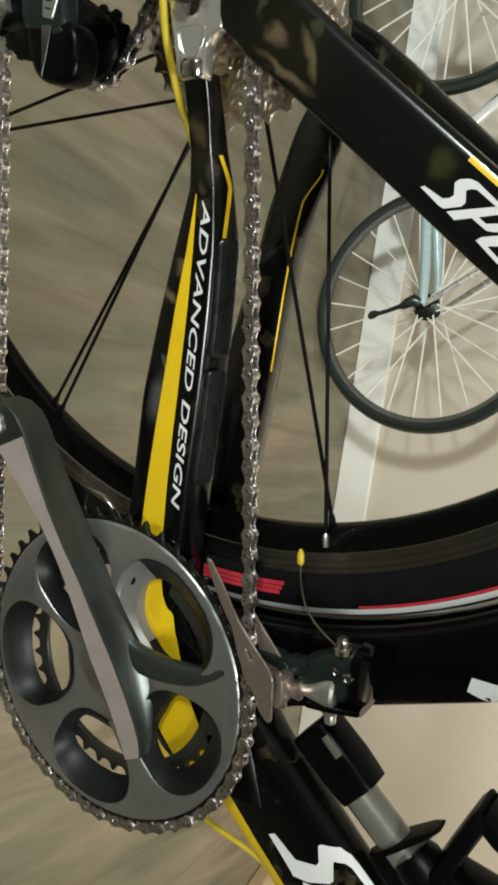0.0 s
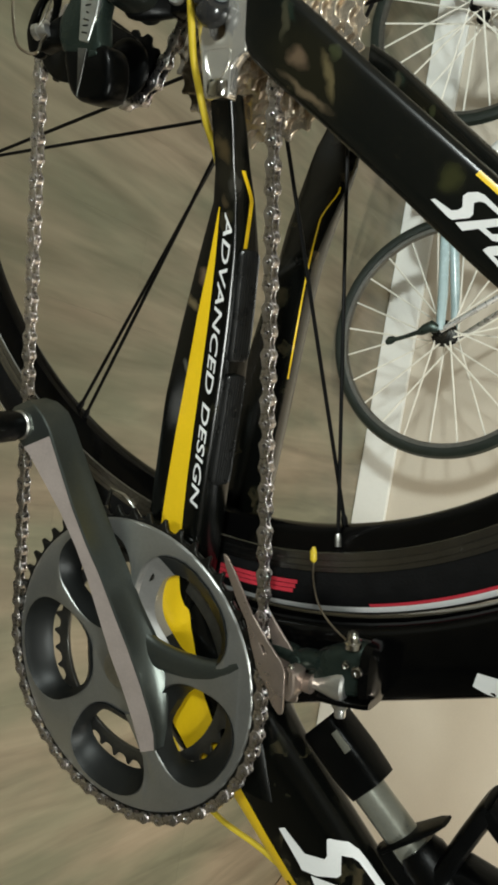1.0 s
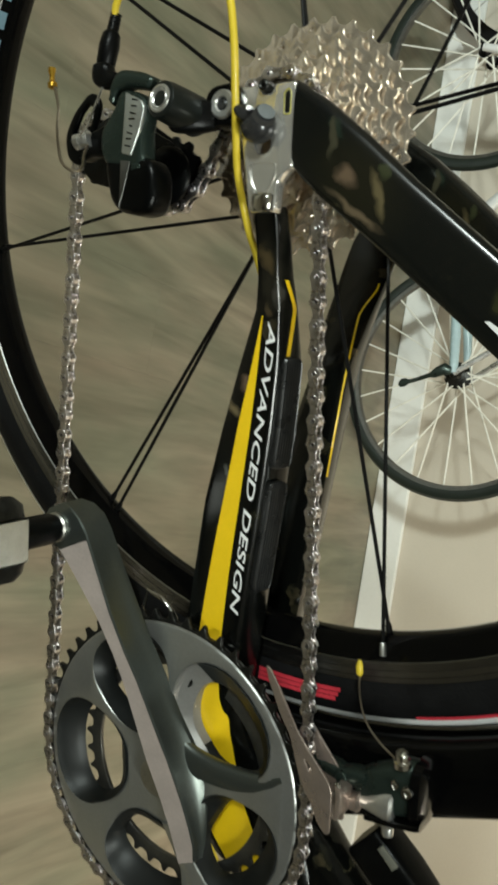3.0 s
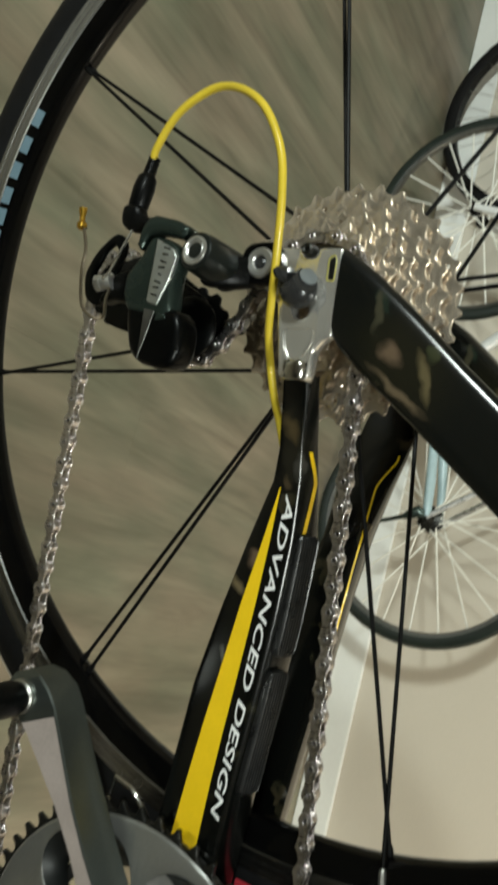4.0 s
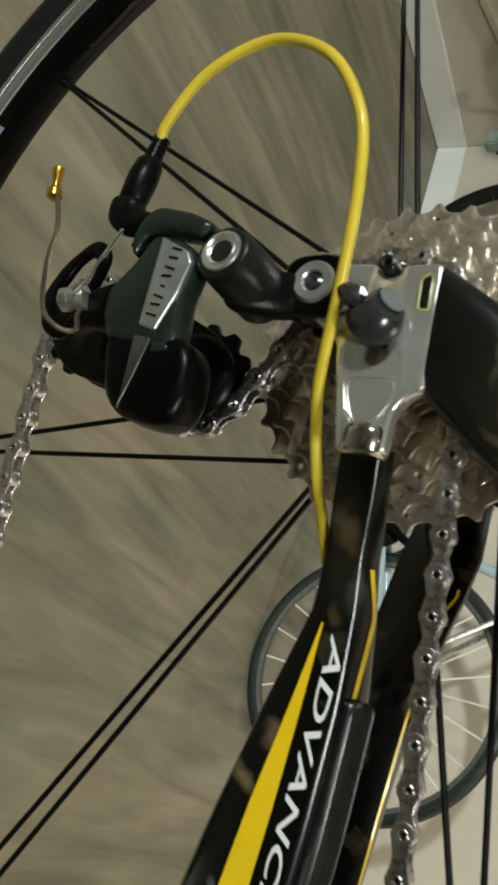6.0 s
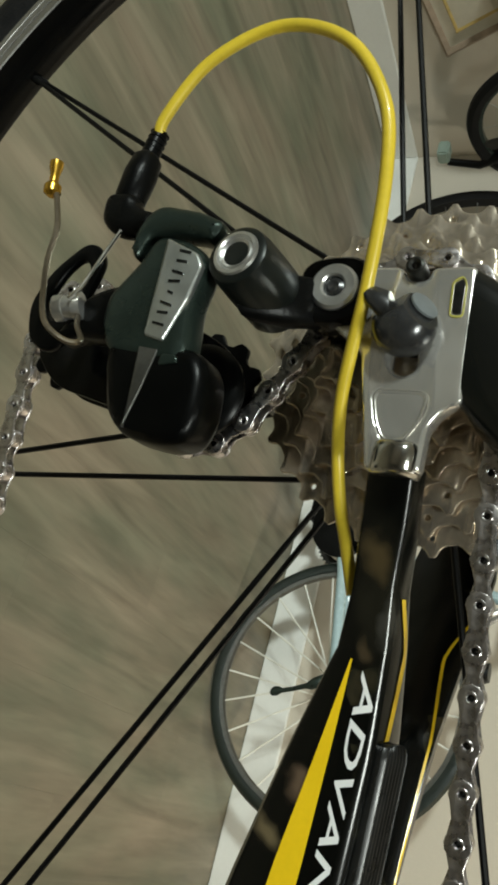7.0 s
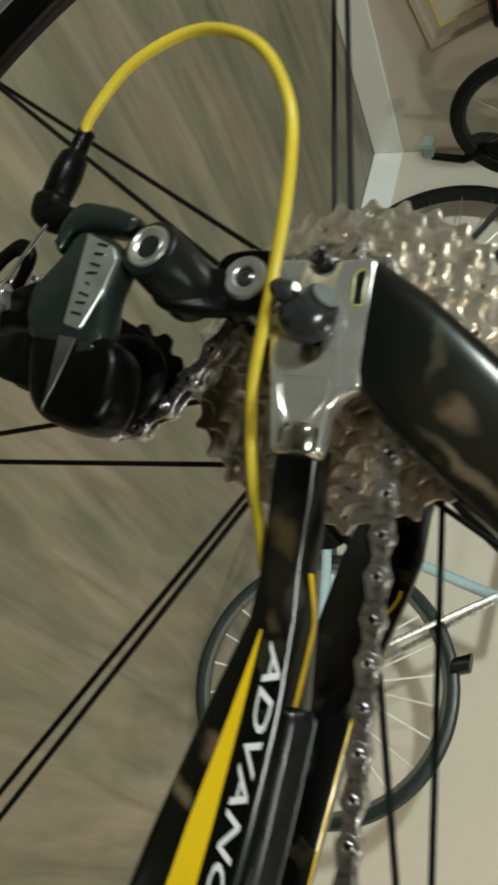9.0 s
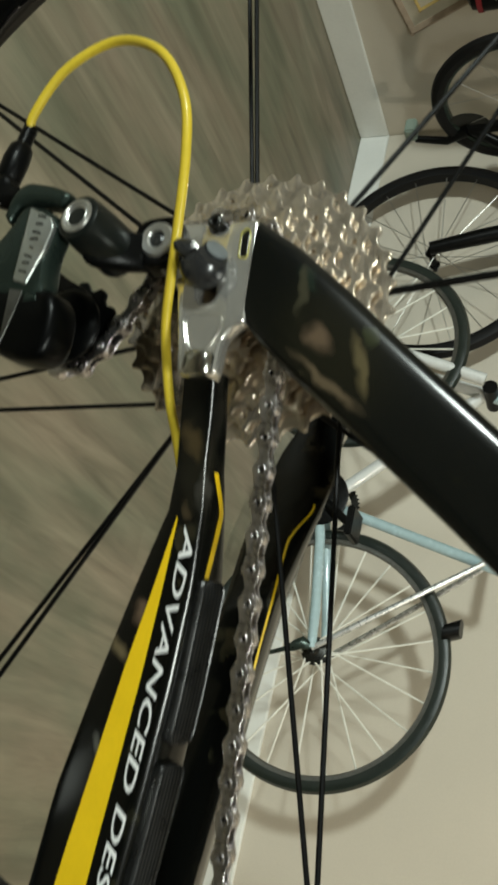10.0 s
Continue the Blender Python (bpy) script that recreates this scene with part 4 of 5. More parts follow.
part("far_crank_arm", loft([ring((BBX + 0.1533 * t, 0.078, BBZ + 0.0684 * t), N * (0.018 - 0.005 * t), Vector((0, 0.007, 0)), 16, 0.6) for t in (-0.1, 0, 0.3, 0.6, 0.9, 1.05)]), M_CRANK, crank)
part("spindle", lathe([(0.012, -0.060), (0.012, 0.080)], (BBX, 0, BBZ), 24), M_BRUSHED, crank)

pedal = empty("pedal")
pedal.parent = bike
pedal["label"] = "silver and black clip-in road pedal"
part("axle", lathe([(0.004, -0.118), (0.0090, -0.117), (0.0098, -0.110), (0.0098, -0.090), (0.0085, -0.086), (0.005, -0.0855)], PEDAL, 24), M_MATT, pedal, "black axle sleeve")
part("body", loft([ring(PEDAL + Vector((dx, -0.134, dz)), Vector((0.001, s * 0.021, 0)), Vector((0, 0, h)), 20, 0.6) for dx, dz, s, h in
                   ((-0.026, 0.002, 0.6, 0.003), (-0.021, 0.001, 0.9, 0.008), (-0.010, 0, 0.95, 0.012), (0.010, 0, 0.95, 0.012), (0.020, 0.001, 0.95, 0.008), (0.025, 0.002, 0.7, 0.004))]), M_DARKSTEEL, pedal, "dark metal pedal body")
part("plate", box((PEDAL.x - 0.014, -0.150, PEDAL.z + 0.0118), (PEDAL.x + 0.013, -0.118, PEDAL.z + 0.0138), 0.001), M_SATIN, pedal, "dull steel contact plate")


# ---------- chain ----------
GUIDE, TENSION, PULLEY = (0.0215, 0.2650), (0.0045, 0.2105), 0.0200
COG = 0.0127 / (2 * math.sin(math.pi / 13))
RINGR = 0.0127 / (2 * math.sin(math.pi / 51))


def tangent(c0, r0, s0, c1, r1, s1):
    """The line that leaves one circle and meets the next; s is +1 for anticlockwise travel."""
    dx, dz = c1[0] - c0[0], c1[1] - c0[1]
    d = math.hypot(dx, dz)
    base = math.atan2(dz, dx)
    off = math.asin((s0 * r0 - s1 * r1) / d)
    n = base + off
    px, pz = math.sin(n), -math.cos(n)
    return (c0[0] + s0 * r0 * px, c0[1] + s0 * r0 * pz), (c1[0] + s1 * r1 * px, c1[1] + s1 * r1 * pz)


LOOP = [((BBX, BBZ), RINGR, 1, -0.0500), ((0, AX), COG, 1, -0.0632), (GUIDE, PULLEY, -1, -0.0620), (TENSION, PULLEY, 1, -0.0620)]
path = []
for i, (c, r, s, y) in enumerate(LOOP):
    before, after = LOOP[i - 1], LOOP[(i + 1) % 4]
    _, a = tangent(before[0], before[1], before[2], c, r, s)
    b, _ = tangent(c, r, s, after[0], after[1], after[2])
    a0, a1 = math.atan2(a[1] - c[1], a[0] - c[0]), math.atan2(b[1] - c[1], b[0] - c[0])
    turn = (a1 - a0) % (2 * math.pi) if s > 0 else -((a0 - a1) % (2 * math.pi))
    for k in range(41):
        t = a0 + turn * k / 40
        path.append(Vector((c[0] + r * math.cos(t), y, c[1] + r * math.sin(t))))
path.append(path[0].copy())
reach = [0.0]
for p, q in zip(path, path[1:]):
    reach.append(reach[-1] + (q - p).length)
LINKS = 2 * round(reach[-1] / 0.0127 / 2)
STEP = reach[-1] / LINKS


def on_chain(d):
    d %= reach[-1]
    i = max(k for k in range(len(reach)) if reach[k] <= d)
    i = min(i, len(path) - 2)
    return path[i].lerp(path[i + 1], (d - reach[i]) / max(1e-9, reach[i + 1] - reach[i]))


def side_plate(waist):
    h, r = 0.00635, 0.0038
    out = []
    for k in range(9):
        a = math.radians(-125 + 250 * k / 8)
        out.append((h + r * math.cos(a), r * math.sin(a)))
    out.append((0, waist))
    for k in range(9):
        a = math.radians(55 + 250 * k / 8)
        out.append((-h + r * math.cos(a), r * math.sin(a)))
    out.append((0, -waist))
    return out


def link_mesh(outer):
    bm = bmesh.new()
    poly = side_plate(0.0023 if outer else 0.0019)
    for s in (-1, 1):
        y = s * (0.0029 if outer else 0.00195)
        me = plate(poly, [circle(-0.00635, 0, 0.0011, 8), circle(0.00635, 0, 0.0011, 8)], y, 0.0009, 0.00022, M_CHAIN)
        bm.from_mesh(me)
        bpy.data.meshes.remove(me)
    for x in (-0.00635, 0.00635):
        if outer:
            lathe([(0.0012, -0.00348), (0.0017, -0.00352), (0.0019, -0.0034), (0.0019, 0.0034), (0.0017, 0.00352), (0.0012, 0.00348), (0.0011, 0.0004), (0.0001, 0.0004), (0.0001, -0.0004), (0.0011, -0.0004)], (x, 0, 0), 12, bm=bm, closed=True)
        else:
            lathe([(0.0020, -0.0015), (0.0038, -0.0015), (0.0038, 0.0015), (0.0020, 0.0015)], (x, 0, 0), 14, bm=bm, closed=True)
    me = mesh_of(bm, "link", M_CHAIN, 30)
    me.materials.append(M_RING_DARK)
    for p in me.polygons:
        if min(math.hypot(p.center.x - s * 0.00635, p.center.z) for s in (-1, 1)) < 0.00095:
            p.material_index = 1
    return me


chain = empty("chain")
chain.parent = bike
chain["label"] = "greasy steel bicycle chain"
link_meshes = [link_mesh(True), link_mesh(False)]
for k in range(LINKS):
    p, q = on_chain(k * STEP), on_chain((k + 1) * STEP)
    d = (q - p).normalized()
    side = Vector((0, 1, 0))
    up = d.cross(side).normalized()
    side = up.cross(d)
    m = Matrix((d, side, up)).transposed().to_4x4()
    ob = new("link", link_meshes[k % 2])
    ob.parent = chain
    ob.matrix_local = Matrix.Translation((p + q) / 2) @ m


# ---------- rear derailleur ----------
mech = empty("rear_derailleur")
mech.parent = bike
mech["label"] = "dark green-grey rear derailleur with silver facets"
knuckle = part("mounting_knuckle", loft([ring((-0.0078, -0.0825, 0.3122), (0.0098, 0, 0.001), (-0.001, 0, 0.0102), 28, 0.62), ring((-0.0078, -0.0812, 0.3122), (0.0108, 0, 0.001), (-0.001, 0, 0.0112), 28, 0.62),
                                         ring((-0.0072, -0.0722, 0.3122), (0.0108, 0, 0.001), (-0.001, 0, 0.0112), 28, 0.62), ring((-0.0072, -0.0708, 0.3122), (0.0095, 0, 0.001), (-0.001, 0, 0.0098), 28, 0.62)]), M_BLACK, mech, "glossy black mounting knuckle")
part("mounting_bolt", lathe([(0.0034, 0.0012), (0.0034, -0.0010), (0.0040, -0.0016), (0.0066, -0.0016), (0.0075, -0.0006), (0.0077, 0.0012), (0.0077, 0.003), (0.0034, 0.003)], (-0.0080, -0.0828, 0.3127), 36, closed=True), M_SATIN, knuckle, "bright hexagon-socket bolt")
part("socket", lathe([(0.0001, 0.0004), (0.0018, 0.0), (0.0036, 0.0009), (0.0036, 0.0022)], (-0.0080, -0.0838, 0.3127), 12), M_NUT, knuckle, "dark grey socket")
TO = Vector((-0.12, -0.97, -0.12)).normalized()
C0 = Vector((-0.0035, -0.0780, 0.2940))
barrel = part("pivot_barrel", lathe([(0.002, 0.0), (0.0098, 0.0), (0.0106, 0.002), (0.0104, 0.018), (0.0100, 0.0262), (0.0094, 0.0290), (0.0082, 0.0298)], C0, 36, TO), M_MECHDARK, mech, "black pivot barrel")
C1 = C0 + TO * 0.0290
part("bushing", lathe([(0.0038, -0.0010), (0.0040, 0.0008), (0.0048, 0.0014), (0.0054, 0.0008), (0.0060, 0.0018), (0.0070, 0.0016), (0.0075, 0.0004), (0.0075, -0.001), (0.0038, -0.003)], C1, 36, TO, closed=True), M_SATIN, barrel, "silver ring bushing")
part("bore", lathe([(0.0001, -0.0012), (0.0040, -0.0012), (0.0040, -0.0020)], C1, 24, TO), M_RING_DARK, barrel, "dark bore")
part("link_web", loft([ring((-0.004, -0.079, 0.3085), (0.0075, 0, 0), (0, 0.006, 0.002), 16, 0.7), ring((-0.001, -0.088, 0.2985), (0.0080, 0, 0), (0, 0.007, 0.003), 16, 0.7), ring((0.000, -0.092, 0.2905), (0.0070, 0, 0), (0, 0.006, 0.002), 16, 0.7)]), M_MATT, mech)
part("link_arm", plate(rounded([(-0.0090, 0.2520), (-0.0160, 0.2515), (-0.0232, 0.2550), (-0.0260, 0.2598), (-0.0235, 0.2736), (-0.0195, 0.2830), (-0.0130, 0.2800), (-0.0150, 0.2751), (-0.0168, 0.2631), (-0.0152, 0.2572), (-0.0075, 0.2550)], 0.0030), [], -0.0985, 0.0120, 0.0030, M_MECH, "link_arm"), None, mech, "curved green-grey link arm")
body = part("body", plate(rounded([(-0.0155, 0.2609), (-0.0135, 0.2720), (-0.0085, 0.2795), (-0.0030, 0.2802), (0.0066, 0.2778), (0.0145, 0.2786), (0.0205, 0.2790), (0.0270, 0.2760), (0.0238, 0.2520), (0.0161, 0.2474), (0.0054, 0.2474), (0.0009, 0.2507), (-0.0060, 0.2562)], 0.004), [], -0.0990, 0.0130, 0.0038, M_MECH, "body"), None, mech, "green-grey lacquered body")
part("facet", plate(rounded([(-0.0131, 0.2659), (-0.0078, 0.2774), (-0.0040, 0.2796), (0.0066, 0.2770), (0.0201, 0.2713), (0.0183, 0.2646)], 0.0010), [], -0.1050, 0.0030, 0.0009, M_FACET, "facet"), None, mech, "brushed silver facet")
for k, (long, lean) in enumerate(((0.0022, 0.4), (0.0020, 0.2), (0.0022, 0.5), (0.0022, 0.0), (0.0010, 0.3), (0.0022, 0.6), (0.0020, 0.1), (0.0022, 0.4))):
    c = (-0.0086 + 0.0033 * k, 0.2735 - 0.0006 * k)
    part("print_bar", plate([(c[0] - 0.0005, c[1] - long), (c[0] + 0.0003, c[1] - long), (c[0] + 0.0004 + lean * 0.002, c[1] + long * 0.8), (c[0] - 0.0004 + lean * 0.002, c[1] + long * 0.8)], [], -0.1066, 0.0004, 0, M_RING_DARK), None, mech)
low_body = part("lower_knuckle", plate(rounded([(0.0185, 0.2515), (0.0199, 0.2713), (0.0213, 0.2826), (0.0278, 0.2868), (0.0409, 0.2870), (0.0492, 0.2835), (0.0506, 0.2750), (0.0483, 0.2616), (0.0419, 0.2553), (0.0256, 0.2510)], 0.0045), [], -0.0960, 0.0180, 0.0042, M_SATINBLACK, "lower_knuckle"), None, mech, "glossy black lower knuckle")
part("facet", plate(rounded([(0.0215, 0.2635), (0.0224, 0.2702), (0.0350, 0.2670), (0.0468, 0.2633), (0.0350, 0.2636)], 0.0005), [], -0.1050, 0.0012, 0.0004, M_RINGSTEEL, "facet"), None, low_body, "tapering dull silver facet")
part("tab", plate(rounded([(0.0234, 0.2716), (0.0240, 0.2768), (0.0262, 0.2773), (0.0272, 0.2709)], 0.0010), [], -0.1050, 0.0012, 0.0005, M_MECH, "tab"), None, low_body)
part("pulley_cover", lathe([(0.0001, -0.0738), (0.0110, -0.0736), (0.0150, -0.0726), (0.0166, -0.0708), (0.0166, -0.0690), (0.0001, -0.0682)], (0.0240, 0, 0.2668), 40), M_SATINBLACK, mech, "black round pulley cover")
outline = rounded([(0.0375, 0.2700), (0.0325, 0.2785), (0.0215, 0.2815), (0.0110, 0.2778), (0.0050, 0.2690), (0.0010, 0.2600), (-0.0150, 0.2340), (-0.0120, 0.2190), (-0.0015, 0.2010), (0.0110, 0.1960), (0.0250, 0.2080), (0.0300, 0.2300), (0.0375, 0.2580)], 0.008)
cage_hole = rounded([(-0.0060, 0.2260), (-0.0090, 0.2310), (-0.0030, 0.2420), (0.0050, 0.2420), (0.0040, 0.2330)], 0.002)
outer = part("outer_plate", plate(outline, [cage_hole, circle(TENSION[0], TENSION[1], 0.004, 16)], -0.0685, 0.0022, 0.0006, M_BLACK, "outer_plate"), None, mech, "black cage plate")
part("inner_plate", plate(outline, [cage_hole], -0.0555, 0.0018, 0.0004, M_BLACK, "inner_plate"), None, mech)
part("cage_loop", plate(rounded([(-0.0205, 0.2236), (-0.0197, 0.2294), (-0.0141, 0.2330), (-0.0081, 0.2318), (0.0170, 0.2225), (0.0195, 0.2165), (0.0150, 0.2085), (0.0018, 0.2060), (-0.0104, 0.2125)], 0.005),
                        [rounded([(-0.0150, 0.2243), (-0.0103, 0.2190), (0.0018, 0.2125), (0.0090, 0.2165), (0.0050, 0.2215), (-0.0022, 0.2258), (-0.0112, 0.2282)], 0.003)], -0.0880, 0.0036, 0.0012, M_SATINBLACK, "cage_loop"), None, mech, "black looped arm")


def pulley_outline(c, teeth):
    """Broad blunt teeth with shallow hollows between them."""
    out = []
    for k in range(teeth):
        for f, r in ((0.0, 0.0208), (0.14, 0.0207), (0.24, 0.0196), (0.34, 0.0181), (0.5, 0.0176), (0.66, 0.0181), (0.76, 0.0196), (0.86, 0.0207)):
            a = radians(143) + 2 * math.pi * (k + f) / teeth
            out.append((c[0] + r * math.cos(a), c[1] + r * math.sin(a)))
    return out


for c, t in ((GUIDE, 11), (TENSION, 11)):
    pul = part("jockey_wheel", plate(pulley_outline(c, t), [circle(c[0], c[1], 0.004, 16)], -0.0620, 0.0024, 0.0005, M_MATT, "jockey_wheel"), None, mech, "black toothed jockey wheel")
    part("bolt", lathe([(0.001, -0.069), (0.0035, -0.069), (0.0042, -0.067), (0.0042, -0.052), (0.001, -0.052)], (c[0], 0, c[1]), 18), M_DARKSTEEL, pul)
part("clamp_bolt", lathe([(0.001, 0.0), (0.0044, 0.0), (0.0044, 0.0030), (0.0038, 0.0033), (0.0038, 0.0060), (0.0042, 0.0062), (0.0042, 0.0090), (0.0030, 0.0098), (0.001, 0.0098)], (0.0082, -0.1030, 0.2385), 18, (0.22, -0.20, -0.95)), M_SATIN, mech, "silver cable clamp bolt")
part("clamp_arm", plate(rounded([(0.0042, 0.2380), (0.0005, 0.2490), (0.0060, 0.2560), (0.0190, 0.2560), (0.0175, 0.2380), (0.0195, 0.2300), (0.0172, 0.2290)], 0.0025), [], -0.0965, 0.0110, 0.0025, M_SATINBLACK, "clamp_arm"), None, mech)
adj = part("barrel_adjuster", pipe([(-0.0590, -0.0925, 0.2455), (-0.0540, -0.093, 0.2446), (-0.0500, -0.0935, 0.2440), (-0.0480, -0.0937, 0.2437), (-0.0420, -0.0943, 0.2427), (-0.0330, -0.095, 0.2413), (-0.0310, -0.095, 0.2410)],
                                     [0.0029, 0.0032, 0.0033, 0.0050, 0.0057, 0.0053, 0.0044], 20), M_MATT, mech, "black ribbed barrel adjuster")
for k in range(5):
    part("rib", lathe([(0.0029, -0.0004), (0.0034, 0), (0.0029, 0.0004)], Vector((-0.0585, -0.0925, 0.2454)).lerp(Vector((-0.0500, -0.0935, 0.2440)), k / 4), 16, (0.98, -0.08, -0.16), closed=True), M_MATT, adj)
part("elbow", plate(rounded([(-0.0230, 0.2352), (-0.0330, 0.2352), (-0.0330, 0.2462), (-0.0270, 0.2478), (-0.0258, 0.2560), (-0.0175, 0.2560), (-0.0190, 0.2400)], 0.0040), [], -0.0965, 0.0100, 0.0034, M_MATT, "elbow"), None, mech, "black elbow joint")
part("cable_strand", pipe([(-0.0190, -0.1000, 0.2440), (0.0045, -0.1080, 0.2400), (0.0085, -0.1090, 0.2370)], 0.0007, 8), M_ALLOY, mech, "bare bright cable")
part("cable_tail", pipe(smooth_path([(0.0130, -0.1060, 0.2400), (0.0215, -0.1200, 0.2510), (0.0318, -0.1360, 0.2655), (0.0337, -0.1410, 0.2645), (0.0305, -0.1430, 0.2593), (0.0245, -0.1430, 0.2563), (0.0121, -0.1430, 0.2545), (0.0026, -0.1430, 0.2550), (-0.0089, -0.1430, 0.2515), (-0.0105, -0.1430, 0.2510)], 8), 0.0008, 8), M_WIRE, mech, "dull brown cable tail")
part("cable_crimp", pipe([(-0.0065, -0.1430, 0.2506), (-0.0075, -0.143, 0.2505), (-0.0095, -0.143, 0.2503), (-0.0108, -0.143, 0.2502), (-0.0130, -0.143, 0.2500), (-0.0152, -0.143, 0.2498), (-0.0168, -0.143, 0.2497)], [0.0012, 0.0024, 0.0024, 0.0013, 0.0013, 0.0019, 0.0019], 12), M_GOLD, mech, "gold crimped cable end")

housing = part("gear_cable_housing", pipe(smooth_path([(-0.0560, -0.0922, 0.2453), (-0.0630, -0.0955, 0.2482), (-0.0800, -0.0990, 0.2633), (-0.0902, -0.0992, 0.2863), (-0.0802, -0.1020, 0.3106), (-0.0580, -0.1024, 0.3256), (-0.0352, -0.0984, 0.3284),
                                          (-0.0072, -0.0897, 0.3252), (0.0094, -0.0812, 0.3209), (0.0240, -0.0735, 0.3175), (0.0388, -0.0655, 0.3164), (0.0541, -0.0600, 0.3180), (0.0668, -0.0550, 0.3207), (0.0805, -0.0517, 0.3240)], 8), 0.00205, 14), M_CABLE, bike, "yellow curved gear cable housing")

# ---------- front derailleur ----------
fd = empty("front_derailleur")
fd.parent = bike
fd["label"] = "polished front derailleur over the outer chainring"
cage_poly = rounded([(0.2966, 0.3440), (0.2980, 0.3474), (0.3083, 0.3546), (0.3293, 0.3672), (0.3417, 0.3783), (0.3524, 0.3885), (0.3585, 0.3912), (0.3690, 0.3912), (0.3826, 0.3912), (0.3838, 0.3885), (0.3782, 0.3829),
                     (0.3690, 0.3792), (0.3620, 0.3733), (0.3495, 0.3680), (0.3334, 0.3626), (0.3218, 0.3550), (0.3048, 0.3466)], 0.002)
part("outer_plate", plate(cage_poly, [rounded([(0.3440, 0.3725), (0.3452, 0.3750), (0.3500, 0.3785), (0.3505, 0.3760)], 0.0008)], -0.0575, 0.0016, 0.0005, M_TAN, "outer_plate"), None, fd, "brown-tinted steel cage plate")
part("inner_plate", plate(rounded([(0.3225, 0.3632), (0.3240, 0.3665), (0.3293, 0.3700), (0.3417, 0.3808), (0.3540, 0.3918), (0.3800, 0.3930), (0.3815, 0.3850), (0.3654, 0.3800), (0.3385, 0.3700)], 0.002), [], -0.0440, 0.0016, 0.0005, M_TAN, "inner_plate"), None, fd)
part("cage_bridge", pipe([(0.3528, -0.0545, 0.3922), (0.3536, -0.0545, 0.3926), (0.3640, -0.0545, 0.3930), (0.3662, -0.0545, 0.3928)], [0.0012, 0.0019, 0.0019, 0.0012], 14), M_ALLOY, fd, "bright pin of the cage")
part("cage_bracket", loft([ring((x, -0.0500, z), (0, 0.0075, 0), (0, 0, t), 20, 0.6) for x, z, t in ((0.3545, 0.3925, 0.0010), (0.3570, 0.3945, 0.0026), (0.3680, 0.3948, 0.0028), (0.3735, 0.3932, 0.0016))]), M_TAN, fd, "brown-tinted cage bracket")
part("pivot_link", loft([ring((x, -0.0440, z), (a, 0, 0), (0, 0.0060, 0), 24, 0.9) for x, z, a in ((0.3665, 0.3895, 0.0052), (0.3668, 0.3930, 0.0055), (0.3662, 0.3945, 0.0048), (0.3662, 0.3985, 0.0050), (0.3655, 0.4020, 0.0060))]), M_TAN, fd, "short polished pivot tube")
part("linkage", loft([ring((x, -0.0400, z), (a, 0, 0), (0, t, 0), 20, 0.85) for x, z, a, t in ((0.3480, 0.3712, 0.0012, 0.0030), (0.3500, 0.3735, 0.0030, 0.0050), (0.3520, 0.3790, 0.0050, 0.0060), (0.3530, 0.3860, 0.0056, 0.0062), (0.3535, 0.3900, 0.0046, 0.0056), (0.3530, 0.3935, 0.0054, 0.0062), (0.3530, 0.3985, 0.0060, 0.0065), (0.3530, 0.4040, 0.0050, 0.0060))]), M_MECH, fd, "dark green-grey swinging link")
part("link_pin", lathe([(0.001, -0.0475), (0.0030, -0.0475), (0.0036, -0.0468), (0.0036, -0.0400), (0.001, -0.0400)], (0.3540, 0, 0.3905), 18), M_MECH, fd)
part("body", loft([ring((x, y, z), (a, 0, 0), (0, t, 0.0), 32, 0.8) for x, y, z, a, t in ((0.3590, -0.0370, 0.3985, 0.0095, 0.0060), (0.3575, -0.0365, 0.4040, 0.0125, 0.0075), (0.3560, -0.0360, 0.4110, 0.0145, 0.0085), (0.3545, -0.0355, 0.4180, 0.0160, 0.0090), (0.3525, -0.0345, 0.4250, 0.0172, 0.0092), (0.3520, -0.0335, 0.4310, 0.0165, 0.0090), (0.3520, -0.0325, 0.4345, 0.0150, 0.0080))]), M_MECH, fd, "dark green-grey tapered body")
part("bright_face", loft([ring((x, -0.0375, z), (a, 0, 0), (0, t, 0.0), 28, 0.95) for x, z, a, t in ((0.3655, 0.4005, 0.0046, 0.0068), (0.3648, 0.4060, 0.0062, 0.0084), (0.3638, 0.4120, 0.0086, 0.0096), (0.3630, 0.4170, 0.0102, 0.0103), (0.3626, 0.4200, 0.0104, 0.0100), (0.3624, 0.4216, 0.0088, 0.0080))]), M_SATIN, fd, "polished silver face")
part("mount", loft([ring((0.3530, y, z), (a, 0, 0), (0, t, 0), 28, 0.55) for y, z, a, t in ((-0.0300, 0.4285, 0.0150, 0.0120), (-0.0300, 0.4305, 0.0175, 0.0150), (-0.0290, 0.4355, 0.0172, 0.0150), (-0.0270, 0.4385, 0.0150, 0.0125))]), M_BLACK, fd, "black rounded clamp mount")
part("rim_strip", loft([ring((x, -0.0345, z), (0.0026, 0, 0), (0, 0.0100, 0), 18, 0.6) for x, z in ((0.3735, 0.4050), (0.3735, 0.4065), (0.3725, 0.4200), (0.3700, 0.4350), (0.3690, 0.4375))]), M_BLACK, fd, "black lower edge strip")
part("hinge_bolt", lathe([(0.001, 0.0), (0.0060, 0.0), (0.0062, 0.0015), (0.0050, 0.0040), (0.0036, 0.0055), (0.0034, 0.0095), (0.0028, 0.0105), (0.001, 0.0105)], (0.3760, -0.0320, 0.4145), 20, (1, -0.1, 0.1)), M_SATIN, fd, "silver hinge bolt")
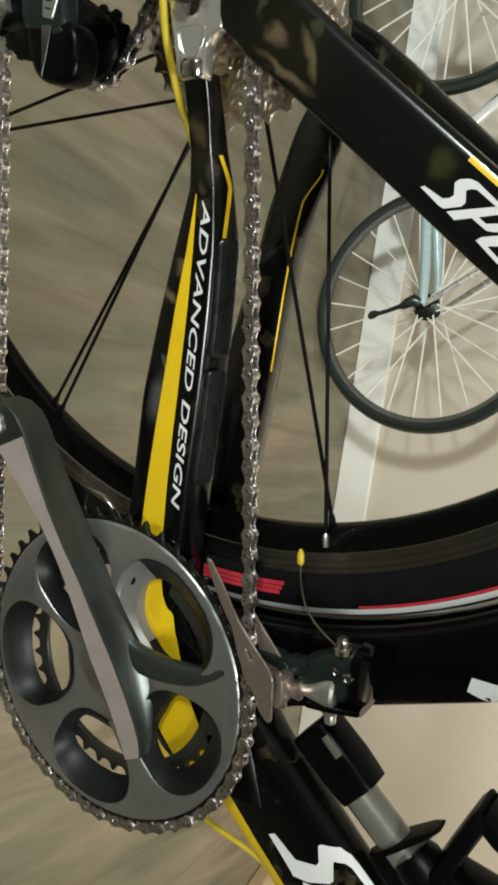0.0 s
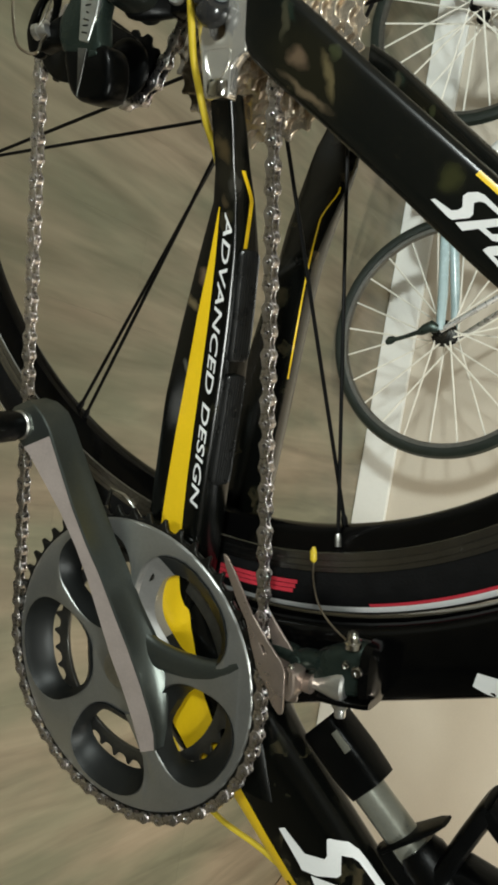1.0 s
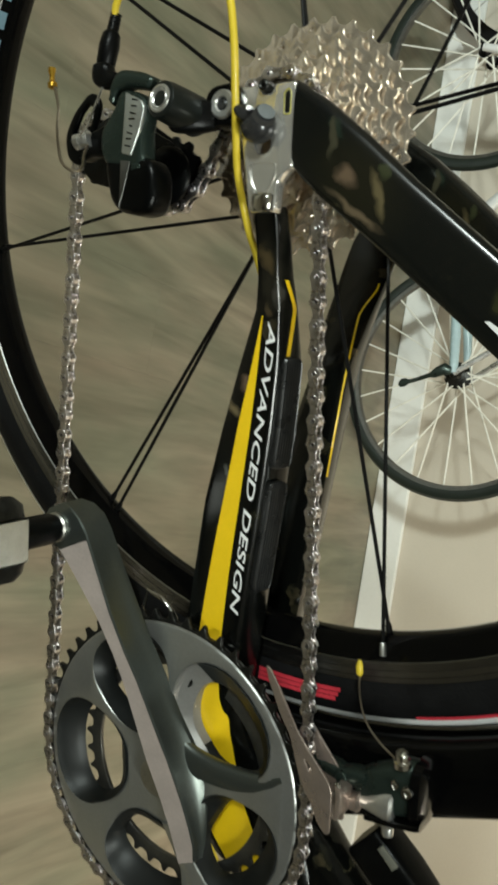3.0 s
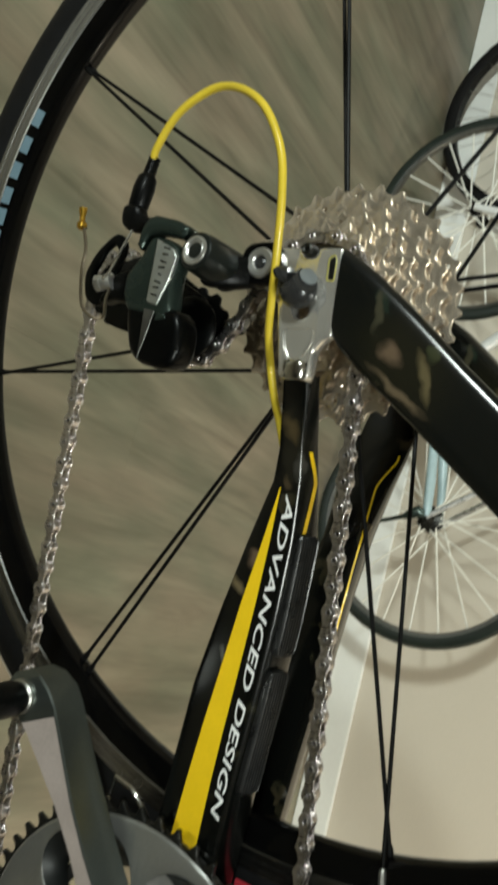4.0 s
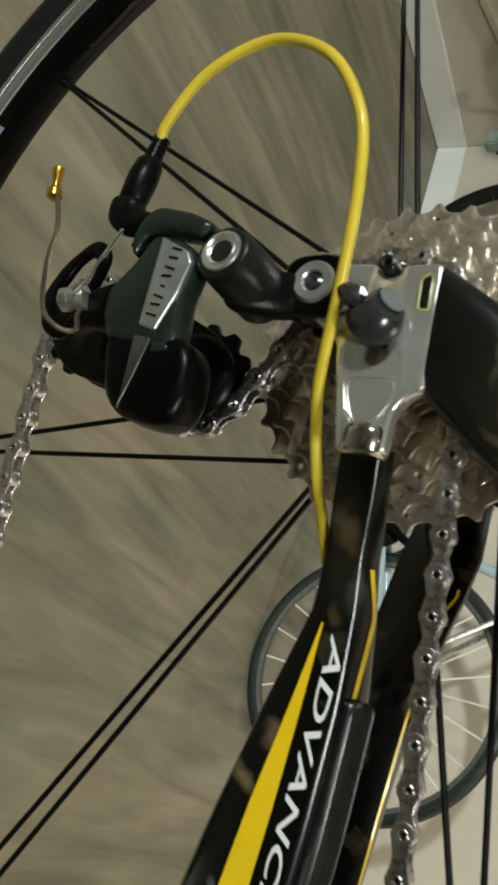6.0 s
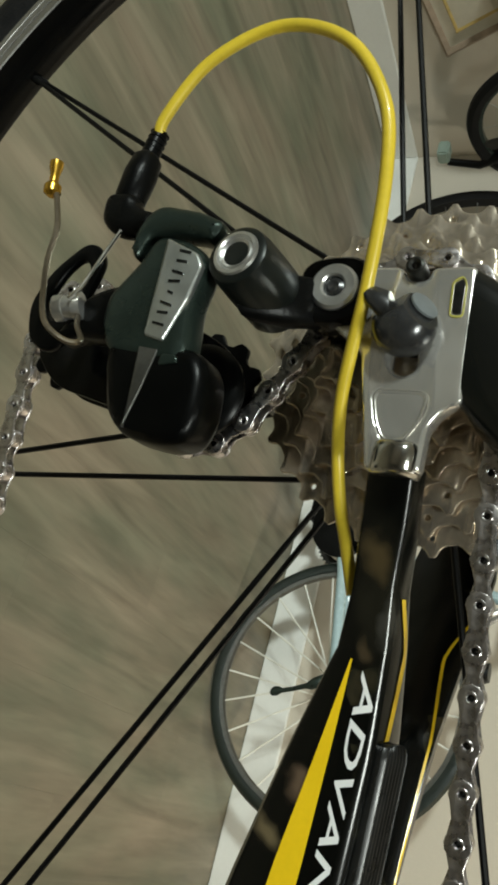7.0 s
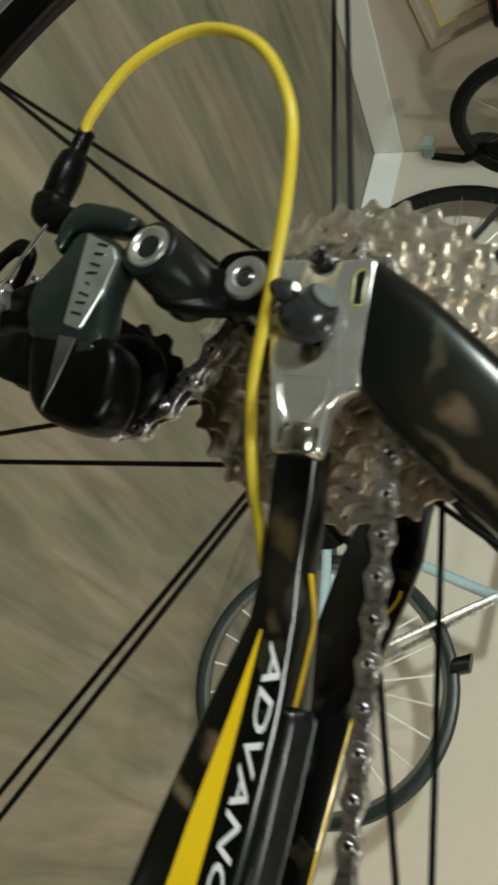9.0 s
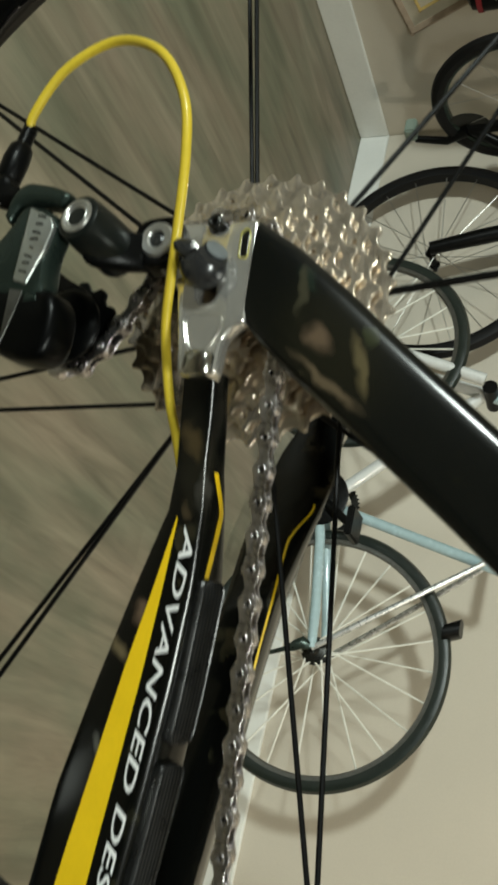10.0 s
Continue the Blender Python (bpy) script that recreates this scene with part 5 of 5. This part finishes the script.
part("clamp_bolt", lathe([(0.001, 0.0095), (0.0020, 0.0095), (0.0022, 0.0080), (0.0034, 0.0080), (0.0037, 0.0070), (0.0036, 0.0035), (0.0050, 0.0030), (0.0052, 0.0), (0.001, 0.0)], (0.3378, -0.0410, 0.4240), 20, (-1, -0.20, 0.0)), M_ALLOY, fd, "bright cable clamp bolt")
for sx, sz, sr in ((0.3496, 0.4285, 0.0033), (0.3476, 0.4215, 0.0024)):
    part("limit_screw", lathe([(0.0012, 0.0052), (0.0013, 0.0064), (sr - 0.0006, 0.0064), (sr, 0.0054), (sr, 0.0), (0.001, 0.0)], (sx, -0.0410, sz), 18, (0.1, -1, 0.2)), M_ALLOY, fd)
part("cable_tail", pipe(smooth_path([(0.3370, -0.0420, 0.4235), (0.3290, -0.0395, 0.4080), (0.3190, -0.039, 0.3990), (0.3060, -0.0385, 0.3945), (0.2950, -0.0380, 0.3935)], 6), 0.0006, 8), M_WIRE, fd, "bare cable tail")
part("cable_crimp", pipe([(0.2960, -0.038, 0.3936), (0.2945, -0.038, 0.3934), (0.2900, -0.038, 0.3930), (0.2880, -0.038, 0.3930), (0.2870, -0.038, 0.3929)], [0.0010, 0.0021, 0.0021, 0.0014, 0.0010], 12), M_CABLE, fd, "yellow crimped cable end")

# ---------- pump and cage on the down tube ----------
pump = empty("mini_pump")
pump.parent = bike
pump["label"] = "black and grey mini pump beside the down tube"
PD, PN = Vector((0.66, 0, 0.75)), Vector((-0.75, 0, 0.66))
P0 = Vector((0.4140, -0.005, 0.4015))


def along(s, n=0.0, y=0.0):
    return P0 + PD * s + PN * n + Vector((0, y, 0))


part("head", loft([ring(along(-0.012), PN * 0.0130, Vector((0, 0.0125, 0)), 24, 0.4), ring(along(-0.010), PN * 0.0142, Vector((0, 0.0135, 0)), 24, 0.4), ring(along(0.018), PN * 0.0146, Vector((0, 0.0135, 0)), 24, 0.4), ring(along(0.033), PN * 0.0138, Vector((0, 0.013, 0)), 24, 0.45), ring(along(0.036), PN * 0.0140, Vector((0, 0.012, 0)), 24, 0.5)]), M_MATT, pump, "black moulded pump head")
part("lever", loft([ring(along(-0.003, 0.0100, -0.0132), PN * 0.0024, Vector((0, 0.0012, 0)), 12, 0.7), ring(along(0.011, 0.0100, -0.0137), PN * 0.0028, Vector((0, 0.0012, 0)), 12, 0.7)]), M_GREYTUBE, pump, "grey inset lever")
part("barrel", pipe([along(0.030, -0.004), along(0.095, -0.004)], 0.0108, 24), M_GREYTUBE, pump, "grey metal pump barrel")
part("strap", loft([ring(along(0.068, -0.016), PD * 0.0022, Vector((0, 0.013, 0)), 14, 0.6), ring(along(0.070, 0.0), PD * 0.0024, Vector((0, 0.0135, 0)), 14, 0.6), ring(along(0.074, 0.022), PD * 0.0020, Vector((0, 0.010, 0)), 14, 0.6), ring(along(0.075, 0.028), PD * 0.0012, Vector((0, 0.007, 0)), 14, 0.7)]), M_MATT, pump, "black retaining strap")
part("grip", pipe([along(0.078), along(0.084), along(0.16), along(0.18)], [0.0125, 0.0150, 0.0150, 0.012], 24), M_MATT, pump, "black rubber grip")
part("clip", loft([ring(along(0.085, -0.022), PD * 0.02, Vector((0, 0.008, 0)), 14, 0.5), ring(along(0.085, -0.012), PD * 0.02, Vector((0, 0.008, 0)), 14, 0.5)]), M_MATT, pump)
holder = empty("bottle_cage")
holder.parent = bike
holder["label"] = "black bottle cage on the seat tube"
part("wing", loft([ring(Vector(p), Vector((0.0045, 0, 0.0045)), Vector((0, t, 0)), 16, 0.5) for p, t in (((0.490, 0, 0.482), 0.020), ((0.470, 0, 0.479), 0.020), ((0.448, 0, 0.489), 0.018), ((0.428, 0, 0.4985), 0.016), ((0.423, 0, 0.502), 0.014))]), M_MATT, holder)
part("upright", loft([ring(Vector(p), Vector((0.006, 0, -0.003)), Vector((0, t, 0)), 16, 0.5) for p, t in (((0.425, 0, 0.500), 0.015), ((0.434, 0, 0.510), 0.015), ((0.455, 0, 0.55), 0.018))]), M_MATT, holder)
part("bracket", loft([ring(Vector(p), Vector((0.010, 0, 0.004)), Vector((0, 0.014, 0)), 16, 0.5) for p in ((0.485, 0, 0.470), (0.475, 0, 0.492), (0.480, 0, 0.515))]), M_MATT, holder)


# ---------- repair stand ----------
stand = tagged(empty("repair_stand", (0.62, -0.55, 0)), "black steel repair stand holding the bicycle by its seat tube", "repair stand")
part("base_plate", lathe([(0.02, 0), (0.30, 0), (0.31, 0.004), (0.31, 0.014), (0.05, 0.020)], (0, 0, 0.0), 48, (0, 0, 1)), M_MATT, stand)
part("pole", pipe([(0, 0, 0.012), (0, 0, 1.43)], 0.022, 24), M_MATT, stand)
part("arm", pipe([(0, 0, 1.38), (-0.16, 0.235, 1.38), (-0.352, 0.515, 1.38)], 0.018, 20), M_MATT, stand)
part("clamp", loft([ring((-0.352, 0.515, 1.38), (0.030, 0, 0), (0, 0.018, 0), 20, 0.5), ring((-0.356, 0.530, 1.38), (0.036, 0, 0), (0, 0.010, 0), 20, 0.5)][:1] + [ring((-0.352, 0.515, 1.42), (0.030, 0, 0), (0, 0.018, 0), 20, 0.5)]), M_MATT, stand)


# ---------- bicycles by the wall ----------
def plain_wheel(parent, c, spokes=24, r=0.344, name="wheel", spoke_mat=None, fat=1.0, rim_mat=None, tyre_mat=None, thin=0.0026):
    """A spoked wheel in its bicycle's x-z plane."""
    w = empty(name)
    w.parent = parent
    part("tyre", lathe([(r - 0.025 * fat, -0.010 * fat), (r - 0.014 * fat, -0.0125 * fat), (r - 0.005 * fat, -0.0095 * fat), (r, 0), (r - 0.005 * fat, 0.0095 * fat), (r - 0.014 * fat, 0.0125 * fat), (r - 0.025 * fat, 0.010 * fat)], c, 96, closed=True), tyre_mat or M_RUBBER, w)
    part("rim", lathe([(r - 0.043, -0.004), (r - 0.040, -0.009), (r - 0.024, -0.0105), (r - 0.024, 0.0105), (r - 0.040, 0.009), (r - 0.043, 0.004)], c, 96, closed=True), rim_mat or M_MECH, w)
    part("hub", lathe([(0.006, -0.062), (0.012, -0.058), (0.013, -0.045), (0.020, -0.036), (0.020, -0.032), (0.012, -0.026), (0.012, 0.026), (0.020, 0.032), (0.020, 0.036), (0.013, 0.045), (0.006, 0.062)], c, 24), M_MATT, w)
    for k in range(spokes):
        a = 2 * math.pi * k / spokes
        s = 1 if k % 2 else -1
        h = a + (1 if k % 4 < 2 else -1) * radians(70)
        p = Vector(c) + Vector(((r - 0.042) * math.cos(a), 0, (r - 0.042) * math.sin(a)))
        q = Vector(c) + Vector((0.018 * math.cos(h), s * 0.034, 0.018 * math.sin(h)))
        part("spoke", pipe([q, p], thin, 6), spoke_mat or M_SPOKE_PALE, w)
    return w


def wall_place(u, gap):
    """The floor point gap metres in front of the long wall, at u along it."""
    return ROOM @ Vector((u, V1 - gap, 0))


FACING_LEFT = ROOM @ Matrix.Rotation(math.pi, 4, "Z")
pale = tagged(empty("pale_blue_bicycle", wall_place(-0.182, 0.345), FACING_LEFT), "pale blue and silver bicycle standing along the wall", "bicycle", "bicycles by the wall")
plain_wheel(pale, (0, 0, 0.344), rim_mat=M_RINGSTEEL, fat=1.2, tyre_mat=M_OLDTYRE)
plain_wheel(pale, (0.868, 0.105, 0.320), r=0.320, rim_mat=M_RINGSTEEL, fat=1.2, tyre_mat=M_OLDTYRE)
R0, B0 = Vector((0, 0, 0.344)), Vector((0.42, 0, 0.275))
for s in (-1, 1):
    part("chainstay", pipe([R0 + Vector((0, s * 0.064, 0)), R0 + Vector((0.10, s * 0.056, -0.012)), R0 + Vector((0.30, s * 0.036, -0.045)), B0 + Vector((-0.02, s * 0.030, 0))], [0.012, 0.014, 0.014, 0.015], 14), M_SKYBLUE, pale)
    part("seatstay", pipe([R0 + Vector((0, s * 0.064, 0)), R0 + Vector((0.104, s * 0.052, 0.141)), R0 + Vector((0.208, s * 0.032, 0.282)), R0 + Vector((0.29, s * 0.016, 0.394))], 0.0075, 12), M_SILVERPAINT, pale)
    part("fork_blade", pipe([Vector((0.868, 0.105 + s * 0.055, 0.320)), Vector((0.845, 0.085 + s * 0.052, 0.44)), Vector((0.785, 0.04 + s * 0.045, 0.69))], [0.010, 0.014, 0.018], 14), M_WHITEPAINT, pale)
part("seat_tube", pipe([B0, B0 + Vector((-0.14, 0, 0.50))], 0.015, 16), M_SKYBLUE, pale)
part("down_tube", pipe([B0, B0 + Vector((0.355, 0, 0.395))], 0.018, 16), M_WHITEPAINT, pale)
part("top_tube", pipe([B0 + Vector((-0.14, 0, 0.50)), B0 + Vector((0.34, 0, 0.53))], 0.015, 16), M_SKYBLUE, pale)
part("fork_crown", pipe([Vector((0.780, -0.055, 0.70)), Vector((0.780, 0.055, 0.70))], 0.021, 16), M_MATT, pale)
part("head_tube", pipe([Vector((0.785, 0, 0.69)), Vector((0.74, 0, 0.84))], 0.020, 16), M_SKYBLUE, pale)
part("bottom_bracket", lathe([(0.01, -0.05), (0.021, -0.045), (0.021, 0.045), (0.01, 0.05)], B0, 24), M_MATT, pale)
part("chain_guard", lathe([(0.012, 0.040), (0.078, 0.041), (0.084, 0.044), (0.084, 0.048), (0.078, 0.050), (0.030, 0.054), (0.012, 0.058)], B0, 48), M_MATT, pale, "black chain guard disc")
part("crank_bolt", lathe([(0.001, 0.084), (0.007, 0.084), (0.009, 0.080), (0.009, 0.070), (0.001, 0.070)], B0, 20), M_ALLOY, pale, "bright crank bolt")
part("chainring", plate(toothed(B0.x, B0.z, 46), [circle(B0.x, B0.z, 0.07, 40)], -0.045, 0.004, 0.0006, M_DARKSTEEL), None, pale)
for s, a in ((1, 2.2), (-1, 2.2 + math.pi)):
    e = B0 + Vector((0.17 * math.cos(a), s * 0.075, 0.17 * math.sin(a)))
    part("crank_arm", pipe([B0 + Vector((0, s * 0.06, 0)), e], [0.014, 0.010], 14), M_MATT, pale)
    part("pedal", box((e.x - 0.04, e.y - 0.045 + s * 0.05, e.z - 0.01), (e.x + 0.04, e.y + 0.045 + s * 0.05, e.z + 0.01), 0.004), M_MATT, pale)
part("brake_caliper", loft([ring((0.10, 0, 0.66), (0.02, 0, 0), (0, 0.035, 0), 14, 0.6), ring((0.118, 0, 0.70), (0.022, 0, 0), (0, 0.03, 0), 14, 0.6)]), M_MATT, pale)
part("derailleur", loft([ring(c, (a, 0, 0), (0, t, 0), 16, 0.8) for c, a, t in (((0.004, 0.070, 0.342), 0.010, 0.007), ((0.008, 0.076, 0.322), 0.017, 0.011), ((-0.004, 0.079, 0.300), 0.015, 0.010), ((-0.012, 0.078, 0.285), 0.007, 0.006), ((-0.026, 0.075, 0.250), 0.006, 0.005), ((-0.034, 0.073, 0.225), 0.006, 0.005), ((-0.037, 0.072, 0.214), 0.012, 0.006), ((-0.040, 0.072, 0.202), 0.012, 0.006), ((-0.042, 0.072, 0.196), 0.006, 0.004))]), M_MECH, pale, "dark small derailleur")

# cassette and guard disc on the pale bicycle's hub
part("cassette", lathe([(0.012, 0.028), (0.036, 0.028), (0.037, 0.030), (0.030, 0.032), (0.031, 0.036), (0.024, 0.038), (0.025, 0.044), (0.017, 0.046), (0.012, 0.056)], (0, 0, 0.344), 28), M_DARKSTEEL, pale, "dark small sprockets")

dark = tagged(empty("black_bicycle", wall_place(-1.612, 0.11), FACING_LEFT), "black bicycle turned into the corner between the walls", "bicycle", "bicycles by the wall")


def in_dark(u, v, z):
    """A point of the room in the black bicycle's own axes."""
    return Vector((-(u + 1.612), -(v - (V1 - 0.11)), z))


plain_wheel(dark, (0, 0, 0.402), 20, 0.402, spoke_mat=M_BRUSHED, fat=1.9, thin=0.0016)
part("stay", pipe([Vector((0, 0.06, 0.402)), Vector((0.045, 0.055, 0.57)), Vector((0.13, 0.04, 0.90))], [0.022, 0.027, 0.027], 16), M_MATT, dark)
CR = in_dark(-2.0, 1.905, 0.500)
part("seat_tube", pipe([CR, Vector((0.30, 0.06, 0.80)), Vector((0.13, 0, 0.95))], 0.017, 16), M_MATT, dark)
part("chainring", lathe([(0.020, -0.004), (0.070, -0.004), (0.078, -0.002), (0.078, 0.002), (0.070, 0.004), (0.020, 0.006)], CR, 40, (1, 0.15, 0)), M_DARKSTEEL, dark, "dark toothed chainring")
part("crank_arm", pipe([CR + Vector((-0.01, 0, 0)), in_dark(-1.99, 1.944, 0.423), in_dark(-1.99, 1.922, 0.319)], [0.020, 0.014, 0.012], 14), M_MATT, dark)
e = in_dark(-1.99, 1.880, 0.312)
part("pedal", box((e.x - 0.03, e.y - 0.025, e.z - 0.018), (e.x + 0.03, e.y + 0.028, e.z + 0.020), 0.006), M_MINT, dark, "pale green pedal")
FW = in_dark(-2.0, 1.794, 0.651)
front = empty("front_wheel")
front.parent = dark
part("tyre", lathe([(0.214, -0.015), (0.234, -0.020), (0.251, -0.012), (0.256, 0), (0.251, 0.012), (0.234, 0.020), (0.214, 0.015)], FW, 72, (1, 0, 0), closed=True), M_RUBBER, front)
part("rim", lathe([(0.204, -0.008), (0.216, -0.012), (0.216, 0.012), (0.204, 0.008)], FW, 72, (1, 0, 0), closed=True), M_MECH, front)
part("hub", lathe([(0.006, -0.05), (0.018, -0.04), (0.018, 0.04), (0.006, 0.05)], FW, 20, (1, 0, 0)), M_MATT, front)
for k in range(12):
    a = 2 * math.pi * k / 12
    part("spoke", pipe([FW + Vector(((0.03 if k % 2 else -0.03), 0.016 * math.cos(a), 0.016 * math.sin(a))), FW + Vector((0, 0.208 * math.cos(a), 0.208 * math.sin(a)))], 0.0013, 6), M_BRUSHED, front)
for s in (-1, 1):
    part("fork_blade", pipe([FW + Vector((s * 0.05, 0, 0)), FW + Vector((s * 0.048, -0.10, 0.30))], [0.012, 0.018], 14), M_MATT, dark)
part("fork_crown", pipe([FW + Vector((-0.06, -0.10, 0.30)), FW + Vector((0.06, -0.10, 0.30))], 0.022, 16), M_MATT, dark)
part("down_tube", pipe([FW + Vector((0, -0.10, 0.30)), CR], 0.020, 16), M_MATT, dark)


# ---------- on and by the short wall ----------
def west(v, z, off):
    return ROOM @ Vector((U0 + off, v, z))


sign = tagged(empty("picture_frame", west(1.745, 0.292, 0.0), ROOM), "brown wooden frame with a gilt inner edge hung cornerwise", "picture frame")
E1, E2 = Vector((0, -0.975, -0.222)), Vector((0, -0.42, 0.907))


def frame_bar(a, b, wide, deep, inward):
    a, b, inward = Vector(a), Vector(b), Vector(inward)
    loops = []
    for p in (a, b):
        loops.append([p + inward * q + Vector((x, 0, 0)) for q, x in ((0, 0.001), (0, deep), (wide * 0.4, deep + 0.006), (wide, deep * 0.7), (wide, 0.001))])
    return loft(loops)


L = 0.62
for at, way, inward in (((0, 0, 0), E1, E2), ((0, 0, 0), E2, E1), (E1 * L, E2, -E1), (E2 * L, E1, -E2)):
    at = Vector(at)
    part("moulding", frame_bar(at, at + way * L, 0.024, 0.016, inward), M_FRAMEWOOD, sign)
    inner = at + inward * 0.062
    part("gilt_edge", frame_bar(inner + way * 0.062, inner + way * (L - 0.062), 0.012, 0.012, inward), M_GILT, sign, "gilt inner edge")
board_loops = []
for x in (0.001, 0.010):
    board_loops.append([Vector((x, 0, 0)) + E1 * (a * L) + E2 * (b * L) for a, b in ((0.02, 0.02), (0.98, 0.02), (0.98, 0.98), (0.02, 0.98))])
part("board", loft(board_loops), M_CANVAS, sign, "cream board inside the frame")

bag = tagged(empty("hanging_bag", west(1.42, 0.525, 0.0), ROOM), "black fabric bag with a red edge hung on the wall", "bag")
part("body", loft([ring((0.09, 0, z), (0.085 * s, 0, 0), (0, 0.17 * s, 0), 24, 0.5) for z, s in ((0.0, 0.80), (0.012, 0.95), (0.05, 1.0), (0.30, 0.98), (0.40, 0.9), (0.42, 0.7))]), M_MATT, bag)
part("red_edge", loft([ring((0.09, 0, z), (0.087, 0, 0), (0, 0.173, 0), 24, 0.5) for z in (0.030, 0.046)], False), M_BAGRED, bag)
part("strap", pipe(smooth_path([(0.03, -0.12, 0.40), (0.015, -0.05, 0.58), (0.012, 0, 0.64), (0.015, 0.05, 0.58), (0.03, 0.12, 0.40)], 6), 0.010, 10, flat=0.4), M_MATT, bag)
part("hook", pipe([(0.0, 0, 0.64), (0.03, 0, 0.635), (0.04, 0, 0.655)], 0.005, 10), M_SATIN, bag)

block = tagged(new("wooden_block", mesh_of(box((-0.09, -0.16, 0.0), (0.09, 0.16, 0.045), 0.004), "wooden_block", M_PALEWOOD)), "pale pine block lying on the floor", "wood block")
block.matrix_world = Matrix.Translation((2.07, 1.69, 0.001)) @ Matrix.Rotation(0.25, 4, "Z")


# ---------- floor planks ----------
floor = tagged(new("floor", mesh_of(box((U0, V0, -0.05), (U1, V1, -0.009)), "floor", M_DARKSTEEL)), "grey-brown wood laminate floor in long planks", "floor", kind="structure")
floor.matrix_world = ROOM
PW, PL = 0.193, 1.28
plank_meshes = {}


def plank(u0, u1, v0, v1):
    key = (round(u1 - u0, 4), round(v1 - v0, 4))
    if key not in plank_meshes:
        w, h, c = key[0] / 2 - 0.00006, key[1] / 2 - 0.00006, 0.00012
        bm = bmesh.new()
        rows = [[bm.verts.new(p) for p in ((-w, -h, z), (w, -h, z), (w, h, z), (-w, h, z))] for z in (-0.009, -c)]
        rows.append([bm.verts.new(p) for p in ((-w + c, -h + c, 0), (w - c, -h + c, 0), (w - c, h - c, 0), (-w + c, h - c, 0))])
        for a, b in zip(rows, rows[1:]):
            for k in range(4):
                bm.faces.new((a[k], a[(k + 1) % 4], b[(k + 1) % 4], b[k]))
        bm.faces.new(rows[-1])
        plank_meshes[key] = mesh_of(bm, "plank", M_FLOOR, 20)
    ob = new("plank", plank_meshes[key])
    ob.parent = floor
    ob.location = ((u0 + u1) / 2, (v0 + v1) / 2, 0)


u, row = U0, 0
while u < U1 - 0.01:
    v = V0 - (row * 0.47) % PL
    while v < V1 - 0.01:
        a, b = max(v, V0), min(v + PL, V1)
        if b - a > 0.02:
            plank(u, min(u + PW, U1), a, b)
        v += PL
    u += PW
    row += 1
